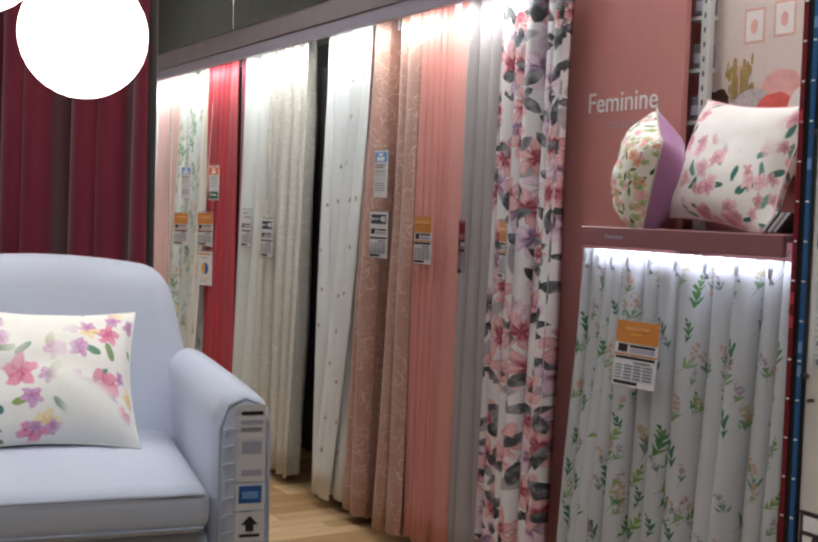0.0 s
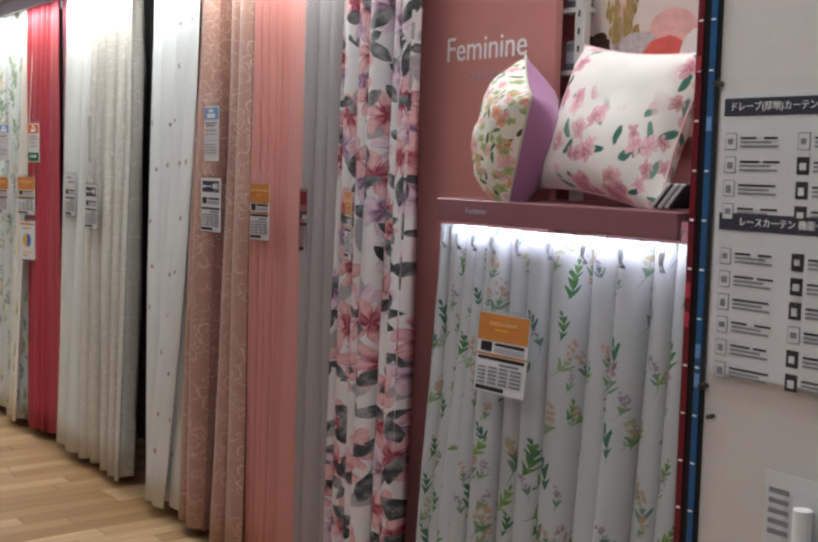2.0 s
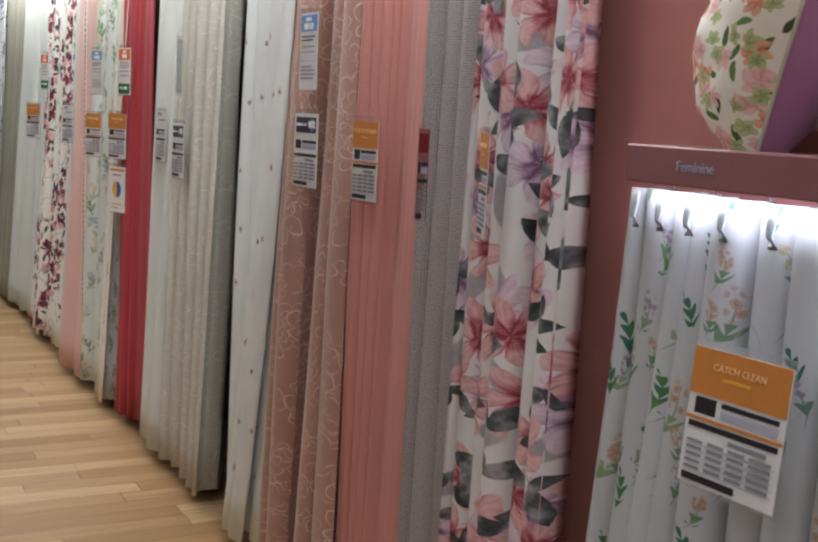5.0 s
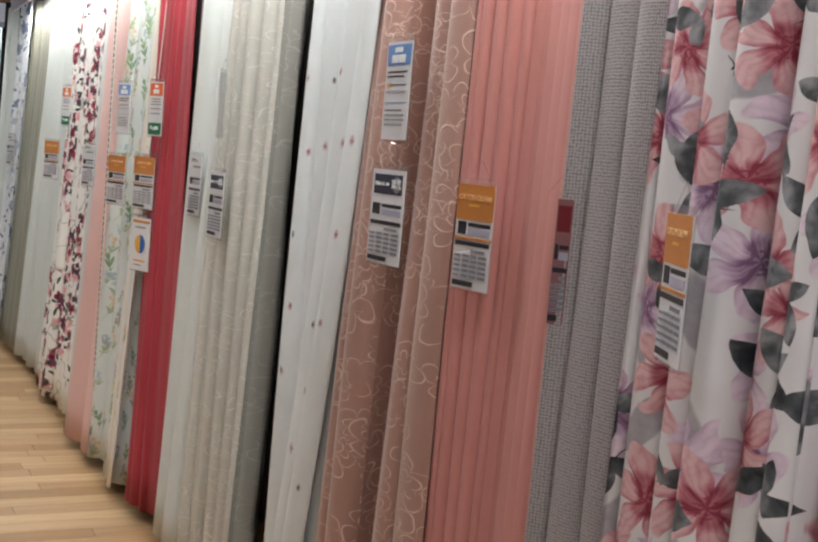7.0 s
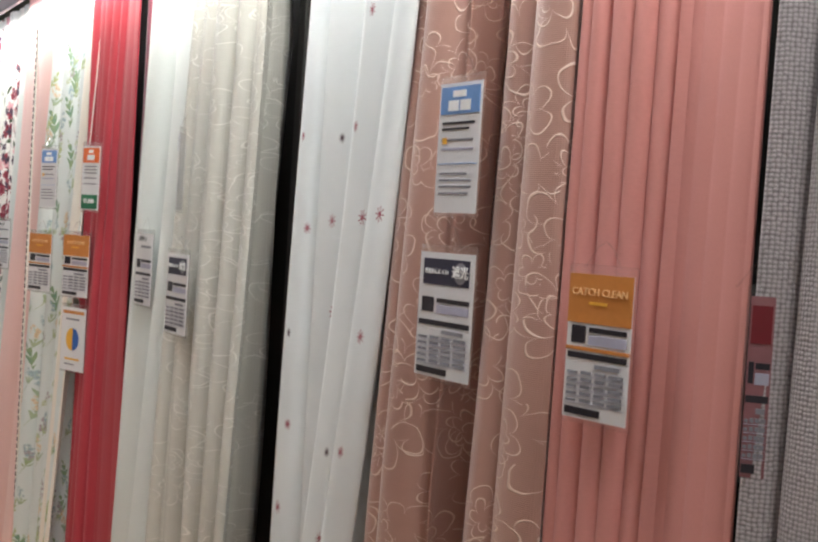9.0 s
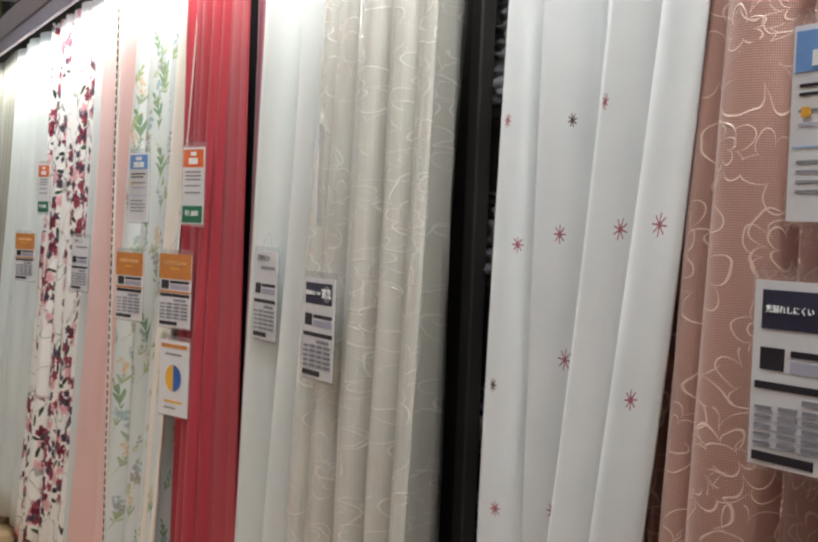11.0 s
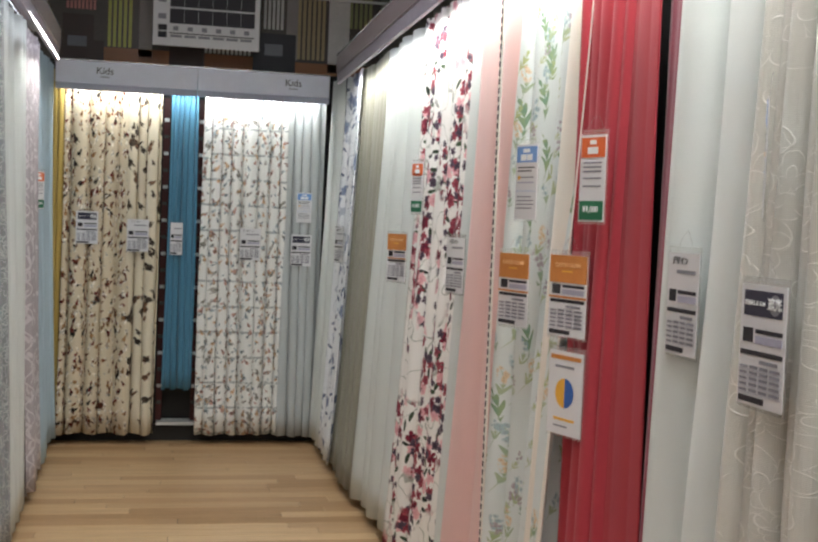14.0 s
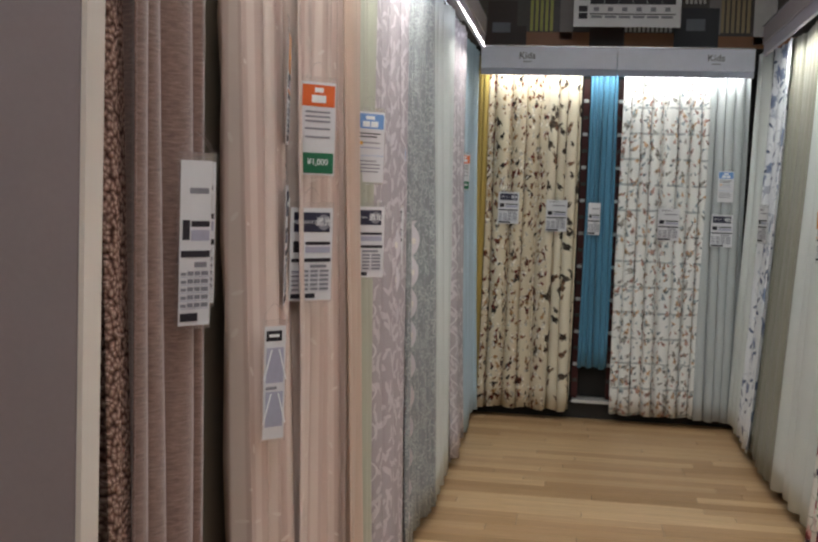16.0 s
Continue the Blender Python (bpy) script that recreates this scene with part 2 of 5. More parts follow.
def print_bouquet(name, ground, tones, leaf, dense=9.0, keep=0.8, clusters=False, stalks=0.0):
    """Round blossoms with dark leaves on white, crowded in upright garlands."""
    k = Tree(name, 0.72, 0.25)
    v = k.coord("UV", warp=0.02, wscale=16)
    col = k.mix(k.noise(v, 7, 3), lin(ground), tuple(min(1, c * 1.08) for c in lin(ground)[:3]) + (1,))
    x, y, r, a, r1, r2, r3 = k.motif(k.coord("UV", move=(2.2, 5.1, 0), warp=0.02, wscale=20), dense * 1.35, 0.9)
    near = k.soft(k.noise(k.coord("UV", scale=(1.0, 0.6, 1.0)), dense * 0.42, 1.0), 0.43, 0.50) if clusters else 1.0
    f = k.mul(k.mul(k.ellipse(x, y, 0, 0, 0.36, 0.13), k.less(r2, keep)), near)
    stalk = k.mul(k.sub(1.0, k.soft(k.m("ABSOLUTE", k.sub(k.noise(v, dense * 0.6, 1.0), 0.5)), 0.004, 0.009)), 0.55)
    col = k.mix(k.mul(stalk, stalks), col, lin(leaf[1]))
    col = k.mix(f, col, k.mix(r3, lin(leaf[0]), lin(leaf[1])))
    for i, tone in enumerate(tones):
        w = k.coord("UV", move=(1.7 * i + 0.4, 2.9 * i, 0), warp=0.028, wscale=30)
        x, y, r, a, r1, r2, r3 = k.motif(w, dense * (0.8 + 0.25 * i), 0.9)
        lobe = k.m("ABSOLUTE", k.m("SINE", k.add(k.mul(a, 2.5), k.mul(r, 4.0))))
        edge = k.add(k.add(0.13, k.mul(r3, 0.10)), k.mul(lobe, 0.14))
        f = k.mul(k.sub(1.0, k.soft(k.sub(r, edge), -0.03, 0.03)), k.mul(k.less(r2, keep - 0.2), near))
        shade = k.mix(k.soft(k.add(k.add(k.mul(k.noise(w, 70, 4, 0.65), 0.8), k.mul(r, 1.2)), k.mul(lobe, 0.25)), 0.35, 0.95), lin(tone[0]), lin(tone[1]))
        col = k.mix(f, col, shade)
    weave_bump(k)
    return k.done(col)


def jacquard(name, ground, line, rough=0.45, dense=7.0, width=0.03, shine=0.3):
    """Cloth with raised line drawings of petals and leaves."""
    k = Tree(name, rough, shine)
    k.b.inputs["Sheen Weight"].default_value = 0.2
    v = k.coord("UV", warp=0.05, wscale=10)
    f = None
    for move, grow in (((0, 0, 0), 1.0), ((4.1, 2.3, 0), 1.35)):
        x, y, r, a, r1, r2, r3 = k.motif(k.coord("UV", move=move, warp=0.055, wscale=11), dense * grow, 0.95)
        lobe = k.m("ABSOLUTE", k.m("SINE", k.add(k.mul(a, 2.5), k.mul(r, 1.5))))
        edge = k.add(0.20, k.mul(k.m("POWER", lobe, 0.6), 0.26))
        outer = k.m("ABSOLUTE", k.sub(r, edge))
        inner = k.m("ABSOLUTE", k.sub(r, k.mul(edge, 0.52)))
        stroke = k.m("MINIMUM", outer, k.add(inner, k.mul(k.less(r3, 0.5), 1.0)))
        arc = k.mul(k.sub(1.0, k.soft(stroke, width * 0.5, width * 1.3)), k.soft(k.noise(k.coord("UV", move=move), dense * 1.8, 1), 0.34, 0.42))
        f = arc if f is None else k.m("MAXIMUM", f, arc)
    c = lin(ground)
    g = k.mix(k.noise(v, 18, 4), tuple(q * 0.88 for q in c[:3]) + (1,), c)
    weave_bump(k, 700, 0.45, k.mul(f, 3.5))
    k.put(k.b.inputs["Roughness"], k.sub(rough, k.mul(f, 0.12)))
    return k.done(k.mix(f, g, lin(line)))


def snow_sheer():
    """White sheer with small wine-red stars."""
    k = Tree("snowflake_sheer_cloth", 0.75, 0.2)
    v = k.coord("UV")
    x, y, r, a, r1, r2, r3 = k.motif(v, 5.2, 0.45)
    size = k.add(0.046, k.mul(r2, 0.042))
    ray = k.less(k.m("ABSOLUTE", k.m("SINE", k.mul(a, 4.0))), k.m("MINIMUM", k.m("DIVIDE", 0.022, k.m("MAXIMUM", r, 0.01)), 1.0))
    tips = k.less(k.m("ABSOLUTE", k.sub(r, k.mul(size, 0.9))), 0.014)
    f = k.mul(k.mul(k.less(r, size), k.m("MAXIMUM", ray, k.less(r, 0.018))), k.less(r3, 0.55))
    weave_bump(k)
    base = k.mix(k.noise(v, 6, 4), lin("d4dadc"), lin("e8ebeb"))
    return k.done(k.mix(f, base, k.mix(k.less(r2, 0.2), lin("a0606c"), lin("5c4c52"))))


def grey_weave():
    k = Tree("grey_waffle_cloth", 0.85, 0.2)
    v = k.coord("UV", warp=0.002, wscale=60)
    c = k.voronoi(v, 190, "F1", 0.25)
    d = c.outputs["Distance"]
    k.bump(k.sub(1.0, d), 0.45, 0.003)
    return k.done(k.ramp(d, (0.1, lin("b6b0b1")), (0.42, lin("a29c9e")), (0.66, lin("7c7678"))))


def kids_print(name, ground, tones, dense, lines=""):
    """Small toys and animals as blotches in rows on a light ground."""
    k = Tree(name, 0.75, 0.2)
    v = k.coord("UV", warp=0.006, wscale=40)
    col = k.mix(k.noise(v, 6, 3), lin(ground), tuple(min(1, c * 1.07) for c in lin(ground)[:3]) + (1,))
    if lines:
        s = k.t.nodes.new("ShaderNodeSeparateXYZ")
        k.t.links.new(k.coord("UV", warp=0.012, wscale=13), s.inputs[0])
        row = k.less(k.m("ABSOLUTE", k.sub(k.m("FRACT", k.mul(s.outputs[1], 6.6)), 0.5)), 0.045)
        broken = k.soft(k.noise(v, 24, 2), 0.44, 0.5)
        col = k.mix(k.mul(k.mul(row, broken), 0.8), col, lin(lines))
    for i, tone in enumerate(tones):
        w = k.coord("UV", move=(3.3 * i, 1.9 * i, 0), warp=0.010, wscale=30)
        x, y, r, a, r1, r2, r3 = k.motif(w, dense * (1 + 0.2 * i), 0.85, 0.35)
        grow = k.add(0.75, k.mul(r3, 1.1))
        x, y = k.mul(x, grow), k.mul(y, grow)
        body = k.m("MAXIMUM", k.ellipse(x, y, 0, -0.06, 0.17, 0.15), k.ellipse(x, y, 0.07, 0.16, 0.09, 0.10))
        legs = k.m("MAXIMUM", k.ellipse(x, y, -0.1, -0.22, 0.03, 0.12), k.ellipse(x, y, 0.1, -0.22, 0.03, 0.12))
        ear = k.m("MAXIMUM", k.ellipse(x, y, 0.03, 0.28, 0.025, 0.09), k.ellipse(x, y, 0.11, 0.28, 0.025, 0.09))
        f = k.m("MAXIMUM", k.m("MAXIMUM", body, legs), ear)
        f = k.mul(f, k.less(r2, 0.62))
        col = k.mix(f, col, k.mix(k.less(k.noise(w, 70, 1), 0.5), lin(tone), tuple(q * 0.45 for q in lin(tone)[:3]) + (1,)))
    weave_bump(k)
    return k.done(col)


def lace():
    """Lilac lace: winding stems with pale leaves over a fine net."""
    k = Tree("lace_cloth", 0.75, 0.2)
    f = None
    for move, dense in (((0, 0, 0), 11.0), ((3.7, 1.9, 0), 14.0)):
        x, y, r, a, r1, r2, r3 = k.motif(k.coord("UV", move=move, warp=0.015, wscale=22), dense, 0.8)
        leaf = k.m("MAXIMUM", k.ellipse(x, y, -0.12, 0.0, 0.26, 0.11), k.ellipse(x, k.add(y, k.mul(x, 0.8)), 0.22, 0.16, 0.20, 0.09))
        f = leaf if f is None else k.m("MAXIMUM", f, leaf)
    g = k.t.nodes.new("ShaderNodeSeparateXYZ")
    k.t.links.new(k.coord("UV"), g.inputs[0])
    wind = k.sub(k.m("FRACT", k.mul(g.outputs[0], 6.0)), k.add(0.5, k.mul(k.m("SINE", k.mul(g.outputs[1], 52.0)), 0.22)))
    f = k.m("MAXIMUM", k.mul(f, 0.75), k.sub(1.0, k.soft(k.m("ABSOLUTE", wind), 0.02, 0.05)))
    net = k.less(k.voronoi(k.coord("UV"), 130, "DISTANCE_TO_EDGE").outputs["Distance"], 0.10)
    weave_bump(k, 800, 0.3, f)
    return k.done(k.mix(f, k.mix(k.mul(net, 0.4), lin("aea6ab"), lin("bfb8bc")), lin("d6d0d3")))


def chenille():
    k = Tree("mauve_chenille_cloth", 0.9, 0.15)
    k.b.inputs["Sheen Weight"].default_value = 0.5
    v = k.coord("UV", scale=(1, 7, 1))
    n = k.noise(v, 40, 4, 0.7)
    k.bump(n, 0.5, 0.003)
    return k.done(k.ramp(n, (0.3, lin("6b544c")), (0.55, lin("8a7066")), (0.8, lin("a58b80"))))


def boucle():
    k = Tree("looped_trim_cloth", 0.95, 0.1)
    v = k.coord("UV", warp=0.01, wscale=60)
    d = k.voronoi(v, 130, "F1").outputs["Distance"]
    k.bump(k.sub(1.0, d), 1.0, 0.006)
    # gaps between the loops get their shade from the colour ramp
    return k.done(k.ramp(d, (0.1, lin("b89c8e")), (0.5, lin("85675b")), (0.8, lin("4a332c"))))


def wood():
    k = Tree("oak_plank", 0.42, 0.45)
    o = k.t.nodes.new("ShaderNodeTexCoord").outputs["Object"]
    g = k.t.nodes.new("ShaderNodeMapping")
    k.t.links.new(o, g.inputs[0])
    g.inputs["Scale"].default_value = (1.2, 22, 1)
    r = k.rand()
    c = k.t.nodes.new("ShaderNodeCombineXYZ")
    k.put(c.inputs[0], k.mul(r, 37.0))
    k.put(c.inputs[1], k.mul(r, 91.0))
    k.t.links.new(c.outputs[0], g.inputs["Location"])
    n = k.add(k.mul(k.noise(g.outputs[0], 2.2, 6, 0.65, 0.6), 0.7), k.mul(k.noise(g.outputs[0], 14, 3), 0.3))
    tone = k.ramp(r, (0.0, lin("a07c53")), (0.35, lin("b5926b")), (0.7, lin("caab83")), (1.0, lin("a8855f")))
    grain = k.ramp(n, (0.25, (0.62, 0.60, 0.56, 1)), (0.6, (1, 1, 1, 1)))
    k.bump(n, 0.08, 0.001)
    return k.done(k.mix(1.0, tone, grain, "MULTIPLY"))


def clear(name, rough=0.08, tint=(1, 1, 1, 1), alpha=0.3):
    k = Tree(name, rough, 0.5)
    k.b.inputs["Transmission Weight"].default_value = 0.92
    k.b.inputs["IOR"].default_value = 1.2
    k.b.inputs["Alpha"].default_value = alpha
    return k.done(tint)


def glowing(name, h, strength):
    k = Tree(name, 0.5)
    k.b.inputs["Emission Color"].default_value = lin(h)
    k.b.inputs["Emission Strength"].default_value = strength
    return k.done(lin(h))


ROSE, SNOW, WAFFLE, WOOD = print_rose(), snow_sheer(), grey_weave(), wood()
HERB = print_sprigs("herb_print_cloth", "acaeb0", 7.2, ("2f5a56", "3f6a40", "74904a"), ("7a5672", "a8764a", "905a58", "948a4a"), 1.0, 0.56)
MINT = print_sprigs("meadow_print_cloth", "ccd2d0", 6.0, ("6f8f78", "8ea078", "a8b07e"), ("d8b27c", "7f9fa8", "8f7480"), 1.0, 0.7, 0.42)
BERRY = print_bouquet("burgundy_blossom_cloth", "e6e4e0", (("421626", "80283c"), ("c88892", "e4b4b8"), ("5a1c2e", "a04a56"), ("26242e", "5a4858")), ("1e2822", "50624a"), 12.0, 0.86, True, 1.0)
BLUELEAF = print_bouquet("blue_leaf_cloth", "dfe2e6", (("5d6886", "8a95b0"),), ("4d5874", "77839c"), 10.5, 0.8, True, 1.0)
CUSHION_PRINT = print_bouquet("cushion_rose_cloth", "efeae4", (("c0647c", "eab4bc"), ("d890a0", "f2ccd0"), ("b8707c", "e4b4b8")), ("2f6a62", "7fa898"), 9.5, 0.80, True)
CUSHION_BRIGHT = print_bouquet("cushion_garden_cloth", "f2f0ea", (("d0567c", "f0a2bc"), ("e8c488", "f6e4b8"), ("b870a8", "dcb0d4")), ("4f8a88", "a8b86a"), 11.0, 0.84, True)
CUSHION_MIX = print_bouquet("cushion_meadow_cloth", "efece4", (("c86e58", "ecb49a"), ("d88a92", "f2cccc"), ("8a9a6a", "c4cc98")), ("3c4a38", "7fa05c"), 15.0, 0.94)
MAUVE = jacquard("mauve_jacquard_cloth", "b0877b", "dfc4b6", 0.32, 8.0, 0.012, 0.55)
BEIGE = jacquard("ivory_jacquard_cloth", "c8c6bd", "dcdad2", 0.27, 7.5, 0.010, 0.65)
SALMON = cloth("salmon_satin_cloth", "cb8a84", 0.65, 0.07, 0.1)
SALMON_EDGE = cloth("salmon_hem_cloth", "9b4f52", 0.6, 0.05)
RED = cloth("crimson_cloth", "a83a44", 0.7, 0.08, 0.08)
RED_EDGE = cloth("crimson_hem_cloth", "8f4454", 0.6, 0.05)
WINE = cloth("wine_red_cloth", "6e1a2e", 0.7, 0.12, 0.4)
WHITE = cloth("white_sheer_cloth", "d0d5d2", 0.8, 0.05, 0.1, 0.15)
CREAM = cloth("cream_cloth", "e2dbd0", 0.8, 0.05)
OLIVE = cloth("greige_cloth", "8f8d80", 0.75, 0.07)
BLUSH = cloth("blush_pink_cloth", "dbb3ad", 0.75, 0.06)
PALEGREY = cloth("pale_grey_cloth", "b4b9b9", 0.75, 0.06)
SAGE = cloth("sage_sheer_cloth", "b3b5a2", 0.75, 0.06)
PEACH = cloth("peach_sheer_cloth", "ccb4a2", 0.75, 0.08)


def striped_sheer(name, ground, stripe):
    """Sheer cloth with upright satin stripes and small glossy tufts."""
    k = Tree(name, 0.55, 0.35)
    v = k.coord("UV")
    w = k.soft(k.wave(v, 7.0, 0.0, "X", 0.0), 0.45, 0.75)
    x, y, r, a, r1, r2, r3 = k.motif(v, 14.0, 0.6)
    tuft = k.mul(k.ellipse(x, y, 0, 0, 0.14, 0.05), k.less(r2, 0.5))
    weave_bump(k, 800, 0.2, k.mul(tuft, 1.5))
    base = k.mix(k.mul(w, k.add(0.6, k.mul(k.noise(v, 6, 3), 0.5))), lin(ground), lin(stripe))
    return k.done(k.mix(k.mul(tuft, 0.7), base, lin("eadfd6")))


SHELL = striped_sheer("shell_pink_sheer_cloth", "d0bab0", "e0d0c6")
LILAC = cloth("lilac_satin_cloth", "b884b4", 0.35, 0.06, 0.3)
TEAL = cloth("teal_blue_cloth", "4a7c96", 0.7, 0.06)
SKY = cloth("sky_blue_cloth", "a9bfcc", 0.75, 0.06)
YELLOW = cloth("mustard_yellow_cloth", "b39a55", 0.75, 0.06)
ASH = jacquard("ash_printed_cloth", "8b8f91", "b4b8b8", 0.7, 12.0, 0.035, 0.2)
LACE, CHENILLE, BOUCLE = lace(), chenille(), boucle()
KIDS_A = kids_print("toy_animal_cloth", "ccbfa6", ("6a3a2a", "38302c", "efe8da", "a07850", "74302a", "efe8da"), 9.5)
KIDS_C = kids_print("toy_animal_sparse_cloth", "d4cab4", ("54483c", "7a5a44", "4a4038"), 8.0)
KIDS_B = kids_print("railway_print_cloth", "e0e0dc", ("a8a49c", "ccaa88", "bc9488", "a4b0b4"), 12.0, "989e9e")
UPHOLSTERY = cloth("pale_blue_upholstery", "c3cadb", 0.85, 0.05, 0.2, 0.0, 0.3)
PIPING = cloth("grey_piping", "aeb6c6", 0.85)
PINK_BOARD = plain("pink_painted_board", "c98884", 0.5, 0.4, 0, 0.05)
MAUVE_BOARD = plain("mauve_shelf_board", "8a5c60", 0.4, 0.45, 0, 0.08)
PELMET_PAINT = plain("mauve_grey_pelmet", "8c8082", 0.35, 0.5, 0, 0.10)
PELMET_KIDS = plain("pale_grey_pelmet", "e4e8f4", 0.4, 0.4, 0, 0.05)
WALL_WHITE = plain("off_white_wallboard", "d8d2ce", 0.45, 0.4, 0, 0.04)
WALL_GREY = plain("grey_end_panel", "9a8f90", 0.6, 0.3, 0, 0.05)
DARK_BOARD = plain("charcoal_backboard", "2b2927", 0.6, 0.3, 0, 0.15)
TAUPE_BOARD = plain("taupe_backboard", "5a5148", 0.6, 0.3, 0, 0.1)
OUTER_WALL = plain("olive_grey_wall", "6f6d62", 0.8, 0.2, 0, 0.1)
CEILING = plain("ceiling_paint", "8f8c84", 0.9, 0.1, 0, 0.06)
SHELF_STEEL = plain("grey_steel_shelf", "4a4846", 0.4, 0.5, 0.4, 0.1)
POST_PAINT = plain("white_steel_upright", "c9c9c5", 0.4, 0.5, 0, 0.05)
PAPER = plain("white_card", "d8d8da", 0.4, 0.4, 0, 0.03)
INK, NAVY, GREYINK = plain("black_ink", "25222a", 0.5), plain("navy_ink", "2c2c40", 0.5), plain("grey_ink", "86868e", 0.5)
PALEINK, ORANGE, GREEN = plain("lavender_ink", "a9a9bc", 0.5), plain("orange_ink", "c57f3e", 0.5), plain("green_ink", "1f6b4a", 0.5)
BLUEINK, AMBER, REDINK = plain("blue_ink", "6f98cf", 0.5), plain("amber_ink", "e2aa3e", 0.5), plain("red_orange_ink", "dd6a35", 0.5)
DEEPBLUE = plain("deep_blue_ink", "2f5fa8", 0.5)
PEACH_INK = plain("pale_orange_ink", "ecc08a", 0.5)
WHITE_INK = plain("white_ink", "eef0f0", 0.5)
SLEEVE = clear("clear_sleeve")
ACRYLIC = clear("clear_acrylic", 0.05, alpha=0.12)
TAPE_RED, TAPE_BLUE = plain("red_scale_paint", "701a24", 0.4), plain("blue_scale_paint", "265888", 0.4)
TAPE_PINK = plain("pink_scale_paint", "b8404c", 0.4)
TAPE_BLACK = plain("black_scale_paint", "17171a", 0.4)
POLY = plain("wrapped_package_film", "808086", 0.14, 0.7, 0, 0.6, 34, 1.0)
METAL = plain("chromed_hook", "b8b8ba", 0.25, 0.5, 0.9, 0.1)
GLOBE = glowing("glowing_globe_glass", "fff8f0", 8.0)
STRIP = glowing("led_diffuser", "f2f8ff", 6.0)
PLINTH_PAINT = plain("white_plinth_paint", "cfccc8", 0.5, 0.4, 0, 0.05)


# ---- building blocks ----
def obj(name, bm, mat, parent=None, smooth=False, label=""):
    me = bpy.data.meshes.new(name)
    bm.normal_update()
    bm.to_mesh(me)
    bm.free()
    me.materials.append(mat)
    if smooth:
        me.shade_smooth()
    ob = new(name, me)
    if parent is not None:
        ob.parent = parent
    if label:
        tagged(ob, label)
    return ob


def part(name, bm, mat, parent, label="", smooth=False):
    return obj(name, bm, mat, parent, smooth, label)


def thing(name, m, label, category, group="", kind=""):
    ob = new(name)
    ob.empty_display_size = 0.05
    ob.matrix_world = m
    return tagged(ob, label, category, group, kind)


def box(x0, x1, y0, y1, z0, z1, bevel=0.0, seg=1, bm=None):
    b = bmesh.new()
    bmesh.ops.create_cube(b, size=1.0)
    for v in b.verts:
        v.co = Vector((x0 + (v.co.x + 0.5) * (x1 - x0), y0 + (v.co.y + 0.5) * (y1 - y0), z0 + (v.co.z + 0.5) * (z1 - z0)))
    if bevel:
        bmesh.ops.bevel(b, geom=b.edges[:], offset=bevel, segments=seg, profile=0.5, affect="EDGES")
    if bm is None:
        return b
    me = bpy.data.meshes.new("scrap")
    b.to_mesh(me)
    b.free()
    bm.from_mesh(me)
    bpy.data.meshes.remove(me)
    return bm


def tube(points, r, seg=8):
    """A round bar along the points."""
    b = bmesh.new()
    rings = []
    pts = [Vector(p) for p in points]
    for i, p in enumerate(pts):
        d = (pts[min(i + 1, len(pts) - 1)] - pts[max(i - 1, 0)]).normalized()
        u = d.orthogonal().normalized()
        if abs(d.z) < 0.95:
            u = d.cross(Vector((0, 0, 1))).normalized()
        w = d.cross(u)
        rings.append([b.verts.new(p + r * (math.cos(6.2832 * k / seg) * u + math.sin(6.2832 * k / seg) * w)) for k in range(seg)])
    for a, c in zip(rings, rings[1:]):
        for k in range(seg):
            b.faces.new((a[k], a[(k + 1) % seg], c[(k + 1) % seg], c[k]))
    b.faces.new(rings[0][::-1])
    b.faces.new(rings[-1])
    bmesh.ops.recalc_face_normals(b, faces=b.faces[:])
    return b


def ball(r, seg=32, squash=1.0):
    b = bmesh.new()
    bmesh.ops.create_uvsphere(b, u_segments=seg, v_segments=seg // 2, radius=r)
    for v in b.verts:
        v.co.z *= squash
    return b


WORDS = {}


def lettering(words, size, m, mat, parent, depth=0.0006, name="lettering"):
    """Words in the built-in font as a mesh part, centred on the local place."""
    key = (words, size, mat.name)
    if key in WORDS:
        ob = new(name, WORDS[key])
        ob.parent = parent
        ob.matrix_basis = m
        return ob
    cu = bpy.data.curves.new("scrap_text", "FONT")
    cu.body, cu.size, cu.extrude, cu.align_x, cu.align_y = words, size, depth, "CENTER", "CENTER"
    cu.resolution_u = 3
    cu.offset = size * 0.002
    tmp = new("scrap_text", cu)
    bpy.context.view_layer.update()
    me = bpy.data.meshes.new_from_object(tmp.evaluated_get(bpy.context.evaluated_depsgraph_get()))
    bpy.data.objects.remove(tmp)
    bpy.data.curves.remove(cu)
    me.materials.clear()
    me.materials.append(mat)
    WORDS[key] = me
    ob = new(name, me)
    ob.parent = parent
    ob.matrix_basis = m
    return ob


# poses on the three sides of the aisle: local x to the viewer's right, y into the wall, z up
def at_row(y, z=0.0, x=0.0, turn=0.0):
    return pose(x, y, z, 0, 0, -90 + turn)


LEFT_LEAN = 1.1


def left_x(y):
    return -1.555 - 0.02 * y


def at_opposite(y, z=0.0, out=0.0, turn=0.0):
    return pose(left_x(y) + out, y, z, 0, 0, 90 + LEFT_LEAN + turn)


